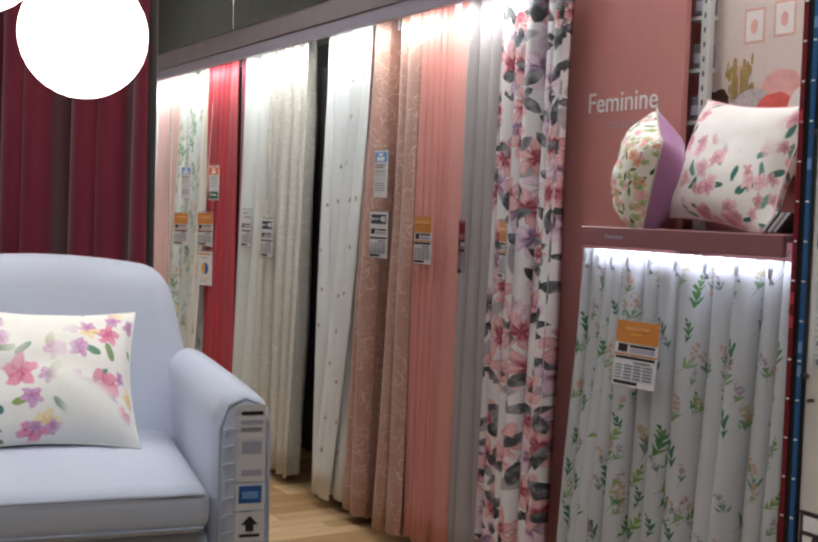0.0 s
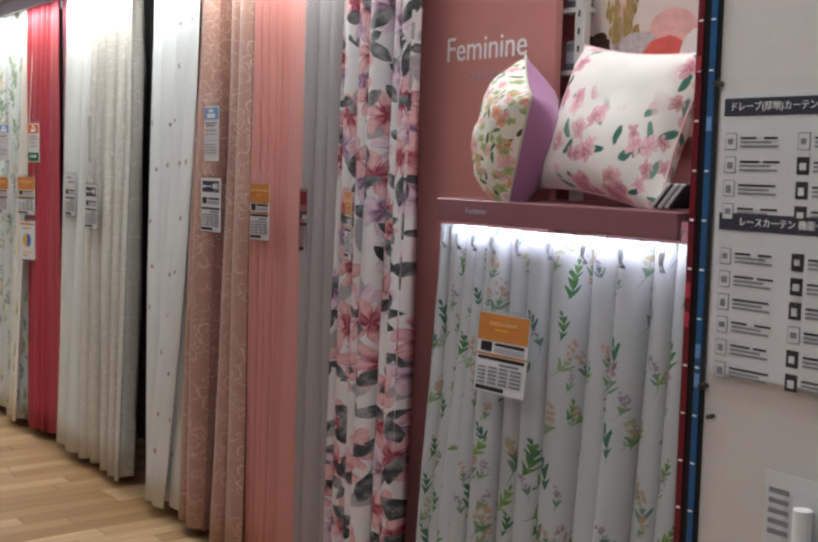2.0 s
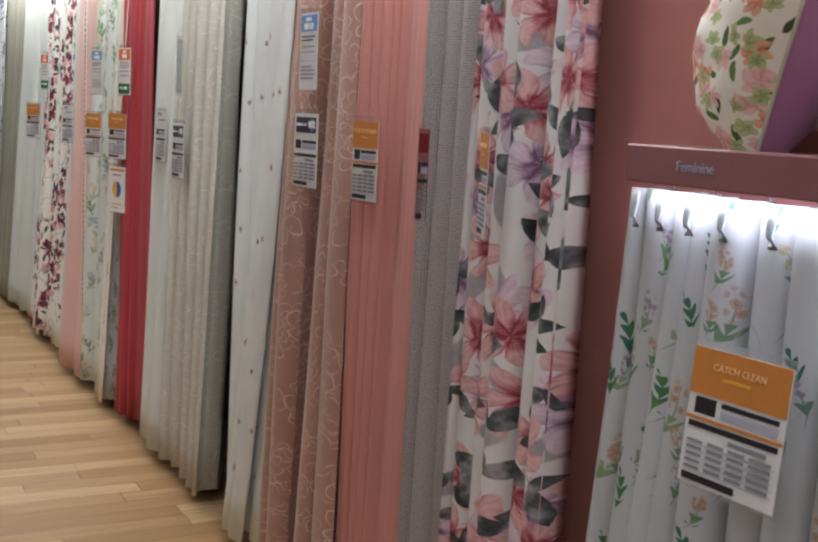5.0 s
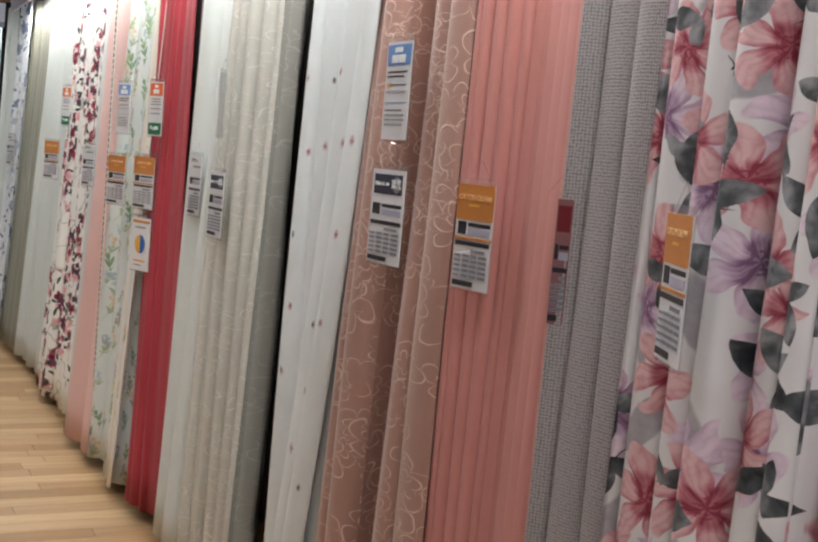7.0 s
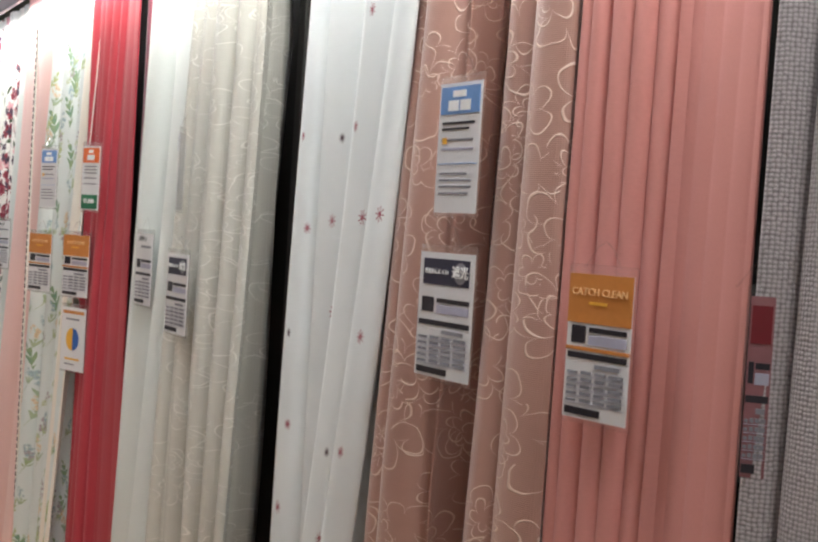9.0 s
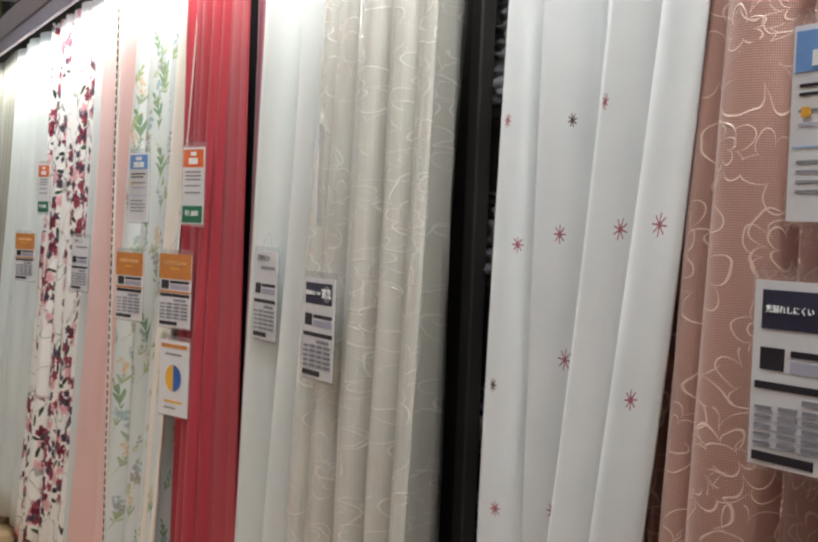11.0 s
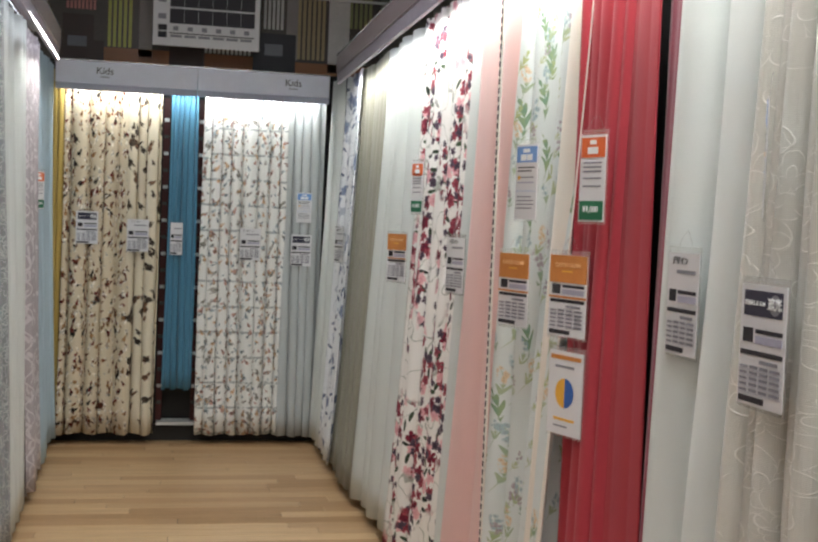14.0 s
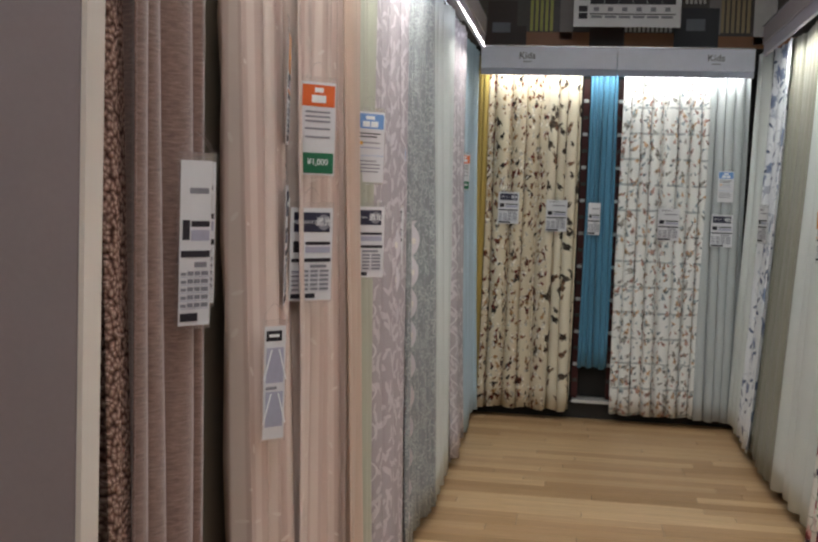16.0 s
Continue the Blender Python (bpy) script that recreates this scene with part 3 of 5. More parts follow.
def at_end(x, z=0.0, y=7.0, turn=0.0):
    return pose(x, y, z, 0, 0, turn)


FACE = pose(0, 0, 0, 90, 0, 0)  # writing that faces the viewer


def cloth_sheet(w, z0, z1, folds, amp, fullness=1.7, flare=0.05, seed=0, top=0.7, lean=0.0, flat=0.0, rows=16, wander=0.012, per=16, sharp=0.58):
    """A hanging sheet of cloth with upright folds, from local x 0 to w; deeper and further out towards the hem. lean: sideways shift of the hem.
    flat: share of the width at its end that stays almost flat."""
    rng = random.Random(seed)
    cols = max(12, int(folds * per))
    jit = [rng.uniform(-0.32, 0.32) for _ in range(int(folds) + 3)]
    gain = [rng.uniform(0.55, 1.25) for _ in range(int(folds) + 3)]
    ph = rng.uniform(0, 10)
    bm = bmesh.new()
    uv = bm.loops.layers.uv.new("UVMap")
    front, back, us = [], [], []
    for j in range(rows + 1):
        f = j / rows
        z = z1 + (z0 - z1) * f
        a = amp * (top + (1 - top) * min(1.0, f * 1.8))
        lf, lb = [], []
        for i in range(cols + 1):
            s = i / cols
            p = s * folds
            k = int(p)
            q = p - k
            e = q * q * (3 - 2 * q)
            jj = jit[k] * (1 - e) + jit[k + 1] * e
            g = gain[k] * (1 - e) + gain[k + 1] * e
            if flat and s > 1 - flat:
                g *= 0.05
            th = 6.2832 * (p + jj) + 0.35 * math.sin(ph + f * 3.1 + s * 4)
            c = 2 * abs(math.cos(th / 2)) ** sharp - 1
            x = s * w + 0.30 * a * g * math.sin(th) + lean * f ** 1.4 + wander * f * math.sin(ph + 5 * s + 2.2 * f)
            y = -(flare * f ** 1.5) - a * g * c + wander * 0.8 * math.sin(ph * 1.7 + 3 * f + 6 * s)
            zz = z - (0.006 * math.sin(th * 0.5 + ph) if j == rows else 0.0)
            lf.append(bm.verts.new((x, y - 0.0018, zz)))
            lb.append(bm.verts.new((x, y + 0.0018, zz)))
        front.append(lf)
        back.append(lb)
    u = [i / cols * w * fullness + seed * 0.37 for i in range(cols + 1)]

    def quad(vs, cs):
        face = bm.faces.new(vs)
        face.smooth = True
        for loop, c in zip(face.loops, cs):
            loop[uv].uv = c
    for j in range(rows):
        va, vb = front[j][0].co.z, front[j + 1][0].co.z
        for i in range(cols):
            quad((front[j][i], front[j + 1][i], front[j + 1][i + 1], front[j][i + 1]), ((u[i], va), (u[i], vb), (u[i + 1], vb), (u[i + 1], va)))
            quad((back[j][i], back[j][i + 1], back[j + 1][i + 1], back[j + 1][i]), ((u[i], va), (u[i + 1], va), (u[i + 1], vb), (u[i], vb)))
        for c, (p, q) in ((0, (front, back)), (cols, (back, front))):
            quad((p[j][c], q[j][c], q[j + 1][c], p[j + 1][c]), ((u[c], va), (u[c], va), (u[c], vb), (u[c], vb)))
    for i in range(cols):
        quad((front[0][i], front[0][i + 1], back[0][i + 1], back[0][i]), ((u[i], 2),) * 4)
        quad((front[rows][i], back[rows][i], back[rows][i + 1], front[rows][i + 1]), ((u[i], 0),) * 4)
    return bm


def curtain(m, w, z0, z1, mat, label, folds, amp, group="curtains hanging in the row", hooks=True, edge=None, **kw):
    """A curtain panel with its heading tape and hooks, hung at m from its left edge."""
    amp *= 1.5
    m = m @ pose(0, 0.5 * amp + 0.22 * kw.get("flare", 0.05), 0)
    t = thing("curtain", m, label, "curtain", group)
    part("panel", cloth_sheet(w, z0, z1, folds, amp, **kw), mat, t, smooth=True)
    part("heading_tape", box(0.01, w - 0.01, 0.006, 0.012, z1 - 0.07, z1 - 0.004), PAPER, t)
    if edge is not None:
        part("hem", cloth_sheet(0.05 if mat is SALMON else 0.11, z0 + 0.004, z1 - 0.004, 0.6, amp * 0.4, flare=kw.get("flare", 0.05), seed=5, per=24), edge, t, smooth=True).location = (w - 0.004, 0.018, 0)
    if hooks:
        n = max(2, int(round(w / 0.1)))
        me = None
        for i in range(n):
            x = (i + 0.5) * w / n
            if me is None:
                h = part("hook", tube([(0, 0, 0.0), (0, -0.004, 0.02), (0, 0.004, 0.034), (0, 0.010, 0.026)], 0.0016, 6), METAL, t)
                me = h.data
            else:
                h = new("hook", me)
                h.parent = t
            h.location = (x, 0.012, z1 - 0.008)
    return t


# ---- price tags ----
def slab(t, name, x0, x1, z0, z1, mat, lift=0.0, label=""):
    return part(name, box(x0, x1, -0.0016 - lift, -0.0004 - lift, z0, z1), mat, t, label)


def cord(t, z=0.0, x=0.0):
    part("cord", tube([(x - 0.03, 0, z - 0.004), (x - 0.012, 0.002, z + 0.022), (x, 0.004, z + 0.03), (x + 0.012, 0.002, z + 0.022), (x + 0.03, 0, z - 0.004)], 0.0011, 5), SLEEVE, t)


def table_rows(t, w, z_top, z_bot, n):
    """A printed price table: a dark title patch over rows of small figures in four columns."""
    step = (z_top - z_bot) / (n + 1)
    slab(t, "print_bar", -0.02 * w, 0.36 * w, z_top - step * 0.75, z_top - step * 0.1, GREYINK, 0.0014)
    for i in range(n):
        z = z_top - (i + 1.5) * step
        for j, (x0, x1) in enumerate(((-0.45, -0.29), (-0.23, -0.06), (-0.01, 0.16), (0.21, 0.42))):
            slab(t, "print_bar", x0 * w, x1 * w, z - step * 0.26, z + step * (0.26 if j else 0.12), GREYINK, 0.0014)
        slab(t, "rule", -0.46 * w, 0.46 * w, z - step * 0.48, z - step * 0.42, PALEINK, 0.0012)


def tag_card(m, kind, label, w=0.135, h=0.19, group="tags along the rows"):
    """A price card in a clear sleeve; its top edge is at the origin."""
    t = thing("price_tag", m, label, "price tag", group)
    part("sleeve", box(-w / 2 - 0.004, w / 2 + 0.004, -0.0004, 0.0014, -h - 0.006, 0.012, 0.0005), SLEEVE, t)
    # the red tag's card is mauve: its shade is put into the colour
    slab(t, "card", -w / 2, w / 2, -h, 0, MAUVE_BOARD if kind == "red" else PAPER)
    k = 0.0012
    if kind in ("orange", "dark", "white", "red"):
        top = {"red": TAPE_RED, "orange": ORANGE, "dark": NAVY, "white": PAPER}[kind]
        inset = 0.0 if kind == "orange" else 0.08
        if kind != "white":
            slab(t, "header", -w * (0.5 - inset), w * (0.5 - inset), -h * (0.34 if kind == "orange" else 0.26), -h * (0.0 if kind == "orange" else 0.05), top, k)
        ink = WHITE_INK if kind != "white" else GREYINK
        if kind == "white":
            slab(t, "print_bar", -w * 0.2, w * 0.4, -h * 0.2, -h * 0.165, GREYINK, k)
        if kind == "orange" and w > 0.1:
            lettering("CATCH CLEAN", 0.0135, pose(0, -0.0042, -h * 0.125) @ FACE, PEACH_INK, t)
        if kind == "dark":
            lettering("遮光", 0.020, pose(w * 0.27, -0.0042, -h * 0.155) @ FACE, WHITE_INK, t)
            lettering("光漏れしにくい", 0.0085, pose(-w * 0.16, -0.0042, -h * 0.155) @ FACE, WHITE_INK, t)
        if kind == "white" and w > 0.11:
            lettering("デザイン", 0.016, pose(-w * 0.1, -0.0030, -h * 0.08) @ FACE, INK, t)
        if kind == "orange":
            slab(t, "print_bar", -w * 0.16, w * 0.12, -h * 0.21, -h * 0.19, AMBER, 2 * k)
            slab(t, "rule", -w * 0.5, w * 0.5, -h * 0.53, -h * 0.505, ORANGE, k)
        if kind == "dark":
            b = bmesh.new()
            bmesh.ops.create_circle(b, cap_ends=True, segments=20, radius=h * 0.085)
            d = part("seal", b, GREYINK, t)
            d.matrix_basis = pose(w * 0.27, -0.0034, -h * 0.155, 90, 0, 0)
        slab(t, "icon", -w * 0.42, -w * 0.2, -h * 0.48, -h * 0.36, INK, k)
        slab(t, "print_bar", -w * 0.14, w * 0.44, -h * 0.40, -h * 0.365, INK, k)
        slab(t, "print_bar", -w * 0.14, w * 0.44, -h * 0.485, -h * 0.42, PALEINK, k)
        slab(t, "rule", -w * 0.46, w * 0.46, -h * 0.585, -h * 0.545, INK, k)
        table_rows(t, w, -h * 0.61, -h * 0.9, 5)
        slab(t, "rule", -w * 0.46, w * 0.1, -h * 0.975, -h * 0.925, INK, k)
    if kind == "blue":
        slab(t, "header", -w * 0.46, w * 0.46, -h * 0.24, -h * 0.03, BLUEINK, k)
        for x0, x1, z0, z1 in ((-0.16, 0.14, 0.06, 0.11), (-0.26, -0.02, 0.135, 0.215), (0.02, 0.26, 0.135, 0.215)):
            slab(t, "print_bar", x0 * w, x1 * w, -h * z1, -h * z0, WHITE_INK, 2 * k)
        for z, a, mat in ((0.30, 0.36, INK), (0.345, 0.24, INK), (0.43, 0.34, GREYINK), (0.50, 0.36, PALEINK), (0.69, 0.24, GREYINK), (0.74, 0.36, GREYINK), (0.79, 0.36, GREYINK), (0.84, 0.3, GREYINK)):
            slab(t, "print_bar", -w * 0.4, w * a, -h * (z + 0.017), -h * z, mat, k)
        slab(t, "icon", -w * 0.36, -w * 0.26, -h * 0.47, -h * 0.42, AMBER, 2 * k)
        slab(t, "rule", -w * 0.46, w * 0.46, -h * 0.625, -h * 0.62, BLUEINK, k)
    if kind == "green":
        slab(t, "header", -w * 0.46, w * 0.46, -h * 0.26, -h * 0.03, REDINK, k)
        for x0, x1, z0, z1 in ((-0.12, 0.12, 0.06, 0.11), (-0.2, 0.2, 0.14, 0.22)):
            slab(t, "print_bar", x0 * w, x1 * w, -h * z1, -h * z0, WHITE_INK, 2 * k)
        for z in (0.31, 0.36, 0.41, 0.49, 0.58):
            slab(t, "print_bar", -w * 0.36, w * 0.34, -h * (z + 0.02), -h * z, GREYINK, k)
        slab(t, "footer", -w * 0.46, w * 0.46, -h * 0.98, -h * 0.76, GREEN, k)
        lettering("¥1,000", 0.018, pose(0, -0.0042, -h * 0.86) @ FACE, WHITE_INK, t)
    if kind == "swatch":
        slab(t, "header", -w * 0.42, w * 0.30, -h * 0.13, -h * 0.04, INK, k)
        slab(t, "print_bar", -w * 0.30, w * 0.16, -h * 0.095, -h * 0.07, WHITE_INK, 2 * k)
        for z0 in (0.19, 0.58):
            slab(t, "drawing", -w * 0.40, w * 0.40, -h * (z0 + 0.31), -h * z0, PALEINK, k)
            for sx in (-1, 1):
                slab(t, "fold_line", -0.0012, 0.0012, -h * 0.28, 0.0, WHITE_INK, 2 * k).matrix_basis = pose(sx * w * 0.17, 0, -h * (z0 + 0.015), 0, sx * -16, 0)
        slab(t, "print_bar", -w * 0.40, w * 0.1, -h * 0.56, -h * 0.535, GREYINK, k)
    if kind == "pie":
        slab(t, "header", -w * 0.44, w * 0.44, -h * 0.1, -h * 0.05, ORANGE, k)
        for side, mat in ((0, DEEPBLUE), (1, AMBER)):
            b = bmesh.new()
            vs = [b.verts.new((0.0, 0, 0))]
            for i in range(15):
                a = -math.pi / 2 + math.pi * i / 14 + math.pi * side
                vs.append(b.verts.new((math.cos(a) * w * 0.27, 0, math.sin(a) * w * 0.27)))
            b.faces.new(vs)
            part("pie_half", b, mat, t).location = (0, -0.003, -h * 0.5)
        slab(t, "print_bar", -w * 0.3, w * 0.25, -h * 0.2, -h * 0.17, GREYINK, k)
        slab(t, "print_bar", -w * 0.3, w * 0.3, -h * 0.83, -h * 0.8, AMBER, k)
        slab(t, "print_bar", -w * 0.3, w * 0.1, -h * 0.91, -h * 0.89, GREYINK, k)
    cord(t, 0.012)
    return t


# ---- the setting ----
def structure(name, bm, mat, label=""):
    return tagged(obj(name, bm, mat), label, "", "", "structure")


# right-hand row: backboard and steel frame behind the cloth
structure("wall_row", box(0.62, 0.70, -4.6, 7.4, 0, 3.4), OUTER_WALL, "olive grey wall above and behind the curtain row")
structure("wall_end", box(-4.6, 0.62, 7.30, 7.40, 0, 3.4), OUTER_WALL, "olive grey wall behind the children's curtains")
structure("wall_opposite", box(-4.7, -4.6, -4.6, 7.4, 0, 3.4), OUTER_WALL, "olive grey shop wall")
structure("wall_back", box(-4.6, 0.62, -4.7, -4.6, 0, 3.4), OUTER_WALL, "olive grey shop wall")
structure("ceiling", box(-4.7, 0.7, -4.7, 7.4, 3.4, 3.46), CEILING, "plain shop ceiling")
structure("floor_base", box(-4.7, 0.7, -4.7, 7.4, -0.08, -0.004), TAUPE_BOARD, "dark floor bed under the planks")
structure("backboard_row", box(0.40, 0.42, -0.30, 7.05, 0, 2.25), DARK_BOARD, "charcoal backboard behind the curtain row")
structure("backboard_opposite", box(-1.84, -1.82, 1.44, 7.2, 0, 2.25), TAUPE_BOARD, "taupe backboard behind the curtain row")
structure("divider_opposite", box(-1.667, -1.657, 1.80, 2.45, 0, 2.11), plain("taupe_divider", "8d8272", 0.6, 0.3, 0, 0.08), "taupe divider panel between two curtains")
structure("backboard_kids", box(-1.9, 0.25, 7.20, 7.22, 0, 2.3), DARK_BOARD, "charcoal backboard behind the children's curtains")


def pelmet(name, m, length, z0, z1, mat, band_mat, label, depth=0.16, band=0.06):
    """A boxed pelmet: painted face, a foot band with its lighting put into the colour, a top board and the strip of
    light behind it.
    """
    t = thing(name, m, label, "pelmet")
    part("fascia", box(0, length, -0.012, 0.012, z0 + band, z1, 0.002), mat, t)
    part("foot_band", box(0, length, -0.006, 0.012, z0, z0 + band - 0.001, 0.002), band_mat, t, "foot band, lighting painted into its tone")
    part("top_board", box(0, length, 0.013, depth, z1 - 0.02, z1 - 0.002), mat, t)
    part("edge_strip", box(0, length, -0.0155, -0.0125, z1 - 0.008, z1, 0.001), METAL, t)
    part("light_strip", box(0.02, length - 0.02, 0.014, 0.028, z0 + 0.035, z0 + 0.050), STRIP, t, "white glowing strip of light")
    part("curtain_rail", box(0.0, length, depth - 0.045, depth - 0.02, z1 - 0.05, z1 - 0.03, 0.003), METAL, t)
    return t


# light on the row's foot band is painted in as a paler tone
PELMET_BAND_LIT = plain("lavender_lit_band", "a09aa6", 0.4, 0.45, 0, 0.08)
KIDS_BAND = plain("blue_grey_band", "a4a9ba", 0.4, 0.45, 0, 0.06)
pelmet("pelmet", at_row(6.33, 0, -0.11), 7.00, 2.117, 2.275, PELMET_PAINT, PELMET_BAND_LIT, "long mauve-grey pelmet over the curtain row")
pelmet("pelmet", at_opposite(1.62, 0, 0.11), 4.50, 2.117, 2.275, PELMET_PAINT, PELMET_BAND_LIT, "long mauve-grey pelmet over the facing curtain row")
for x0, x1 in ((-1.655, -0.860), (-0.857, -0.085)):
    p = pelmet("pelmet", at_end(x0, 0, 6.90), x1 - x0, 2.060, 2.231, PELMET_KIDS, KIDS_BAND, "pale grey pelmet lettered Kids over children's curtains", band=0.038)
    u = 0.273 if x0 < -1 else 0.556
    lettering("Kids", 0.056, pose(u, -0.0135, 2.170) @ FACE, INK, p)
    part("text_bar", box(u - 0.025, u + 0.025, -0.0135, -0.0125, 2.134, 2.139), GREYINK, p)

# suspension wire over the row
w = thing("hanging_wire", pose(-0.02, 2.35, 2.275), "thin steel wire holding the pelmet from the ceiling", "wire")
part("cable", tube([(0, 0, 0.02), (0, 0, 1.12)], 0.004, 6), METAL, w)
part("clamp", box(-0.02, 0.02, -0.02, 0.02, 0.0, 0.035, 0.004), SHELF_STEEL, w)

# ---- right-hand row, from the far end to the near one ----
TOPZ = 2.19
ROW = [
    # near-left y, width, cloth, folds, depth, label, extras
    (6.98, 0.32, WHITE, 2.4, 0.020, "white sheer at the far corner of the row", dict(flare=0.05, out=0.07)),
    (6.66, 0.47, BLUELEAF, 5, 0.026, "white curtain printed with slate blue leaves", dict(flare=0.10, out=0.03)),
    (6.20, 0.73, OLIVE, 9, 0.028, "plain greige curtain in even folds", dict(flare=0.11)),
    (5.48, 0.88, WHITE, 5, 0.034, "white sheer curtain in the row", dict(flare=0.08)),
    (4.60, 0.66, BERRY, 5, 0.040, "white curtain printed with burgundy blossoms", dict(flare=0.08)),
    (3.94, 0.35, WHITE, 3, 0.026, "white sheer curtain beside the burgundy floral one", dict(flare=0.05)),
    (3.62, 0.385, BLUSH, 1.4, 0.016, "blush pink curtain with a dotted edge", dict(flare=0.08, out=0.04)),
    (3.20, 0.43, MINT, 3.5, 0.044, "mint white curtain printed with meadow sprigs", dict(flare=0.06)),
    (2.82, 0.115, CREAM, 1.2, 0.012, "narrow cream lining hanging in front", dict(flare=0.08, lean=-0.06, out=0.02)),
    (2.71, 0.42, RED, 6.0, 0.024, "crimson red pleated curtain", dict(flare=0.02, flat=0.34, out=0.02)),
    (2.180, 0.32, WHITE, 1.6, 0.030, "plain white sheer beside the ivory curtain", dict(flare=0.06, lean=-0.03)),
    (1.86, 0.425, BEIGE, 8, 0.046, "ivory jacquard curtain with glossy raised petals", dict(flare=0.03)),
    (1.205, 0.30, SNOW, 2.4, 0.024, "white sheer scattered with wine-red stars", dict(flare=0.02)),
    (0.905, 0.13, SNOW, 1.2, 0.016, "front white sheer with wine-red stars, leaning", dict(flare=0.05, lean=-0.22, out=0.03)),
    (0.885, 0.245, MAUVE, 3.0, 0.038, "dusty mauve jacquard curtain with ivory rose outlines", dict(flare=0.04)),
    (0.665, 0.20, MAUVE, 1.6, 0.020, "dusty mauve jacquard set back between two rolls", dict(flare=0.02, out=-0.075)),
    (0.505, 0.105, MAUVE, 1.0, 0.058, "second roll of the dusty mauve jacquard curtain", dict(flare=0.04)),
    (0.335, 0.30, SALMON, 9, 0.018, "salmon pink pleated curtain with a flat edge", dict(flare=0.02, flat=0.45)),
    (0.004, 0.195, WAFFLE, 2.4, 0.022, "grey waffle-weave curtain beside the rose print", dict(flare=0.02)),
    (-0.185, 0.362, ROSE, 5.5, 0.030, "white curtain printed with blush roses and charcoal leaves", dict(flare=0.035)),
]
for i, (y, w, mat, folds, amp, label, kw) in enumerate(ROW):
    edge = {"crimson_cloth": RED_EDGE, "salmon_satin_cloth": SALMON_EDGE}.get(mat.name)
    turn, out = kw.pop("turn", 0), kw.pop("out", 0)
    curtain(at_row(y, 0, 0.004 - out, turn), w + (0.0 if mat in (BEIGE, ROSE, RED, SALMON, WAFFLE) else 0.035), 0.05, TOPZ, mat, label, folds, amp, seed=i + 1, edge=edge, **kw)

# dotted edging of the blush curtain
t = thing("edging_ribbon", at_row(3.205, 0, -0.075), "white ribbon with dark dots along the blush curtain", "ribbon")
part("ribbon", box(-0.012, 0.012, -0.002, 0.002, 0.3, 2.05), CREAM, t)
dot = None
for i in range(70):
    if dot is None:
        o = part("dot", box(-0.004, 0.004, -0.004, -0.0022, -0.008, 0.008), INK, t)
        dot = o.data
    else:
        o = new("dot", dot)
        o.parent = t
    o.location = (0, 0, 0.33 + i * 0.0245)

# steel shelves with wrapped packages, seen in the gap
rack = thing("stock_rack", at_row(1.52, 0, 0.10), "dark steel rack of stock behind the gap in the curtains", "shelf")
for x in (0.03, 0.42):
    part("upright", box(x - 0.018, x + 0.018, 0.02, 0.05, 0.0, 2.05, 0.003), SHELF_STEEL, rack)
SHELVES = (0.12, 0.42, 0.72, 1.02, 1.32, 1.62, 1.90)
for z in SHELVES:
    part("shelf_board", box(0.0, 0.46, 0.055, 0.25, z - 0.022, z, 0.003), SHELF_STEEL, rack)


def package(m, w, d, h, label):
    rng = random.Random(int(w * 9999) + int(h * 7777))
    b = box(-w / 2, w / 2, -d / 2, d / 2, 0, h)
    bmesh.ops.subdivide_edges(b, edges=b.edges[:], cuts=5, use_grid_fill=True)
    for v in b.verts:
        s = v.co.copy()
        k = noise.noise(s * 23 + Vector((w * 99, h * 50, 0)))
        v.co += Vector((k * 0.014, noise.noise(s * 53) * 0.022, 0.012 * k - 0.012 * abs(s.x / w) if s.z > h * 0.6 else 0))
    t = thing("wrapped_package", m, label, "package", "stock in the rack")
    part("wrapping", b, POLY, t, smooth=True)
    part("label_card", box(-w * 0.12, w * 0.16, -d / 2 - 0.014, -d / 2 - 0.012, h * 0.3, h * 0.48), GREYINK, t)
    return t


for i, z in enumerate(SHELVES[:-1]):
    for j in range(2):
        for n in range(2 + (i + j) % 3):
            package(at_row(1.42 - 0.2 * j + 0.012 * ((n + i) % 2), z + 0.052 * n, 0.23 + 0.008 * n, 5 - 4 * ((n + j) % 3)), 0.18, 0.15, 0.05, "curtain packed flat in crinkled clear film")

# ---- display bay with the pink board ----
bay = thing("display_board", at_row(-0.33, 0, 0.168), "dusty pink display board lettered Feminine", "board")
part("board", box(0, 0.615, 0.0, 0.025, 0, 2.9, 0.002), PINK_BOARD, bay)
lettering("Feminine", 0.096, pose(0.338, -0.0015, 1.744) @ FACE, WHITE_INK, bay)
lettering("フェミニン", 0.03, pose(0.345, -0.0015, 1.668) @ FACE, PALEINK, bay)
structure("wall_bay", box(0.30, 0.32, -1.72, -0.31, 0, 3.0), PINK_BOARD, "dusty pink board behind the display shelf")

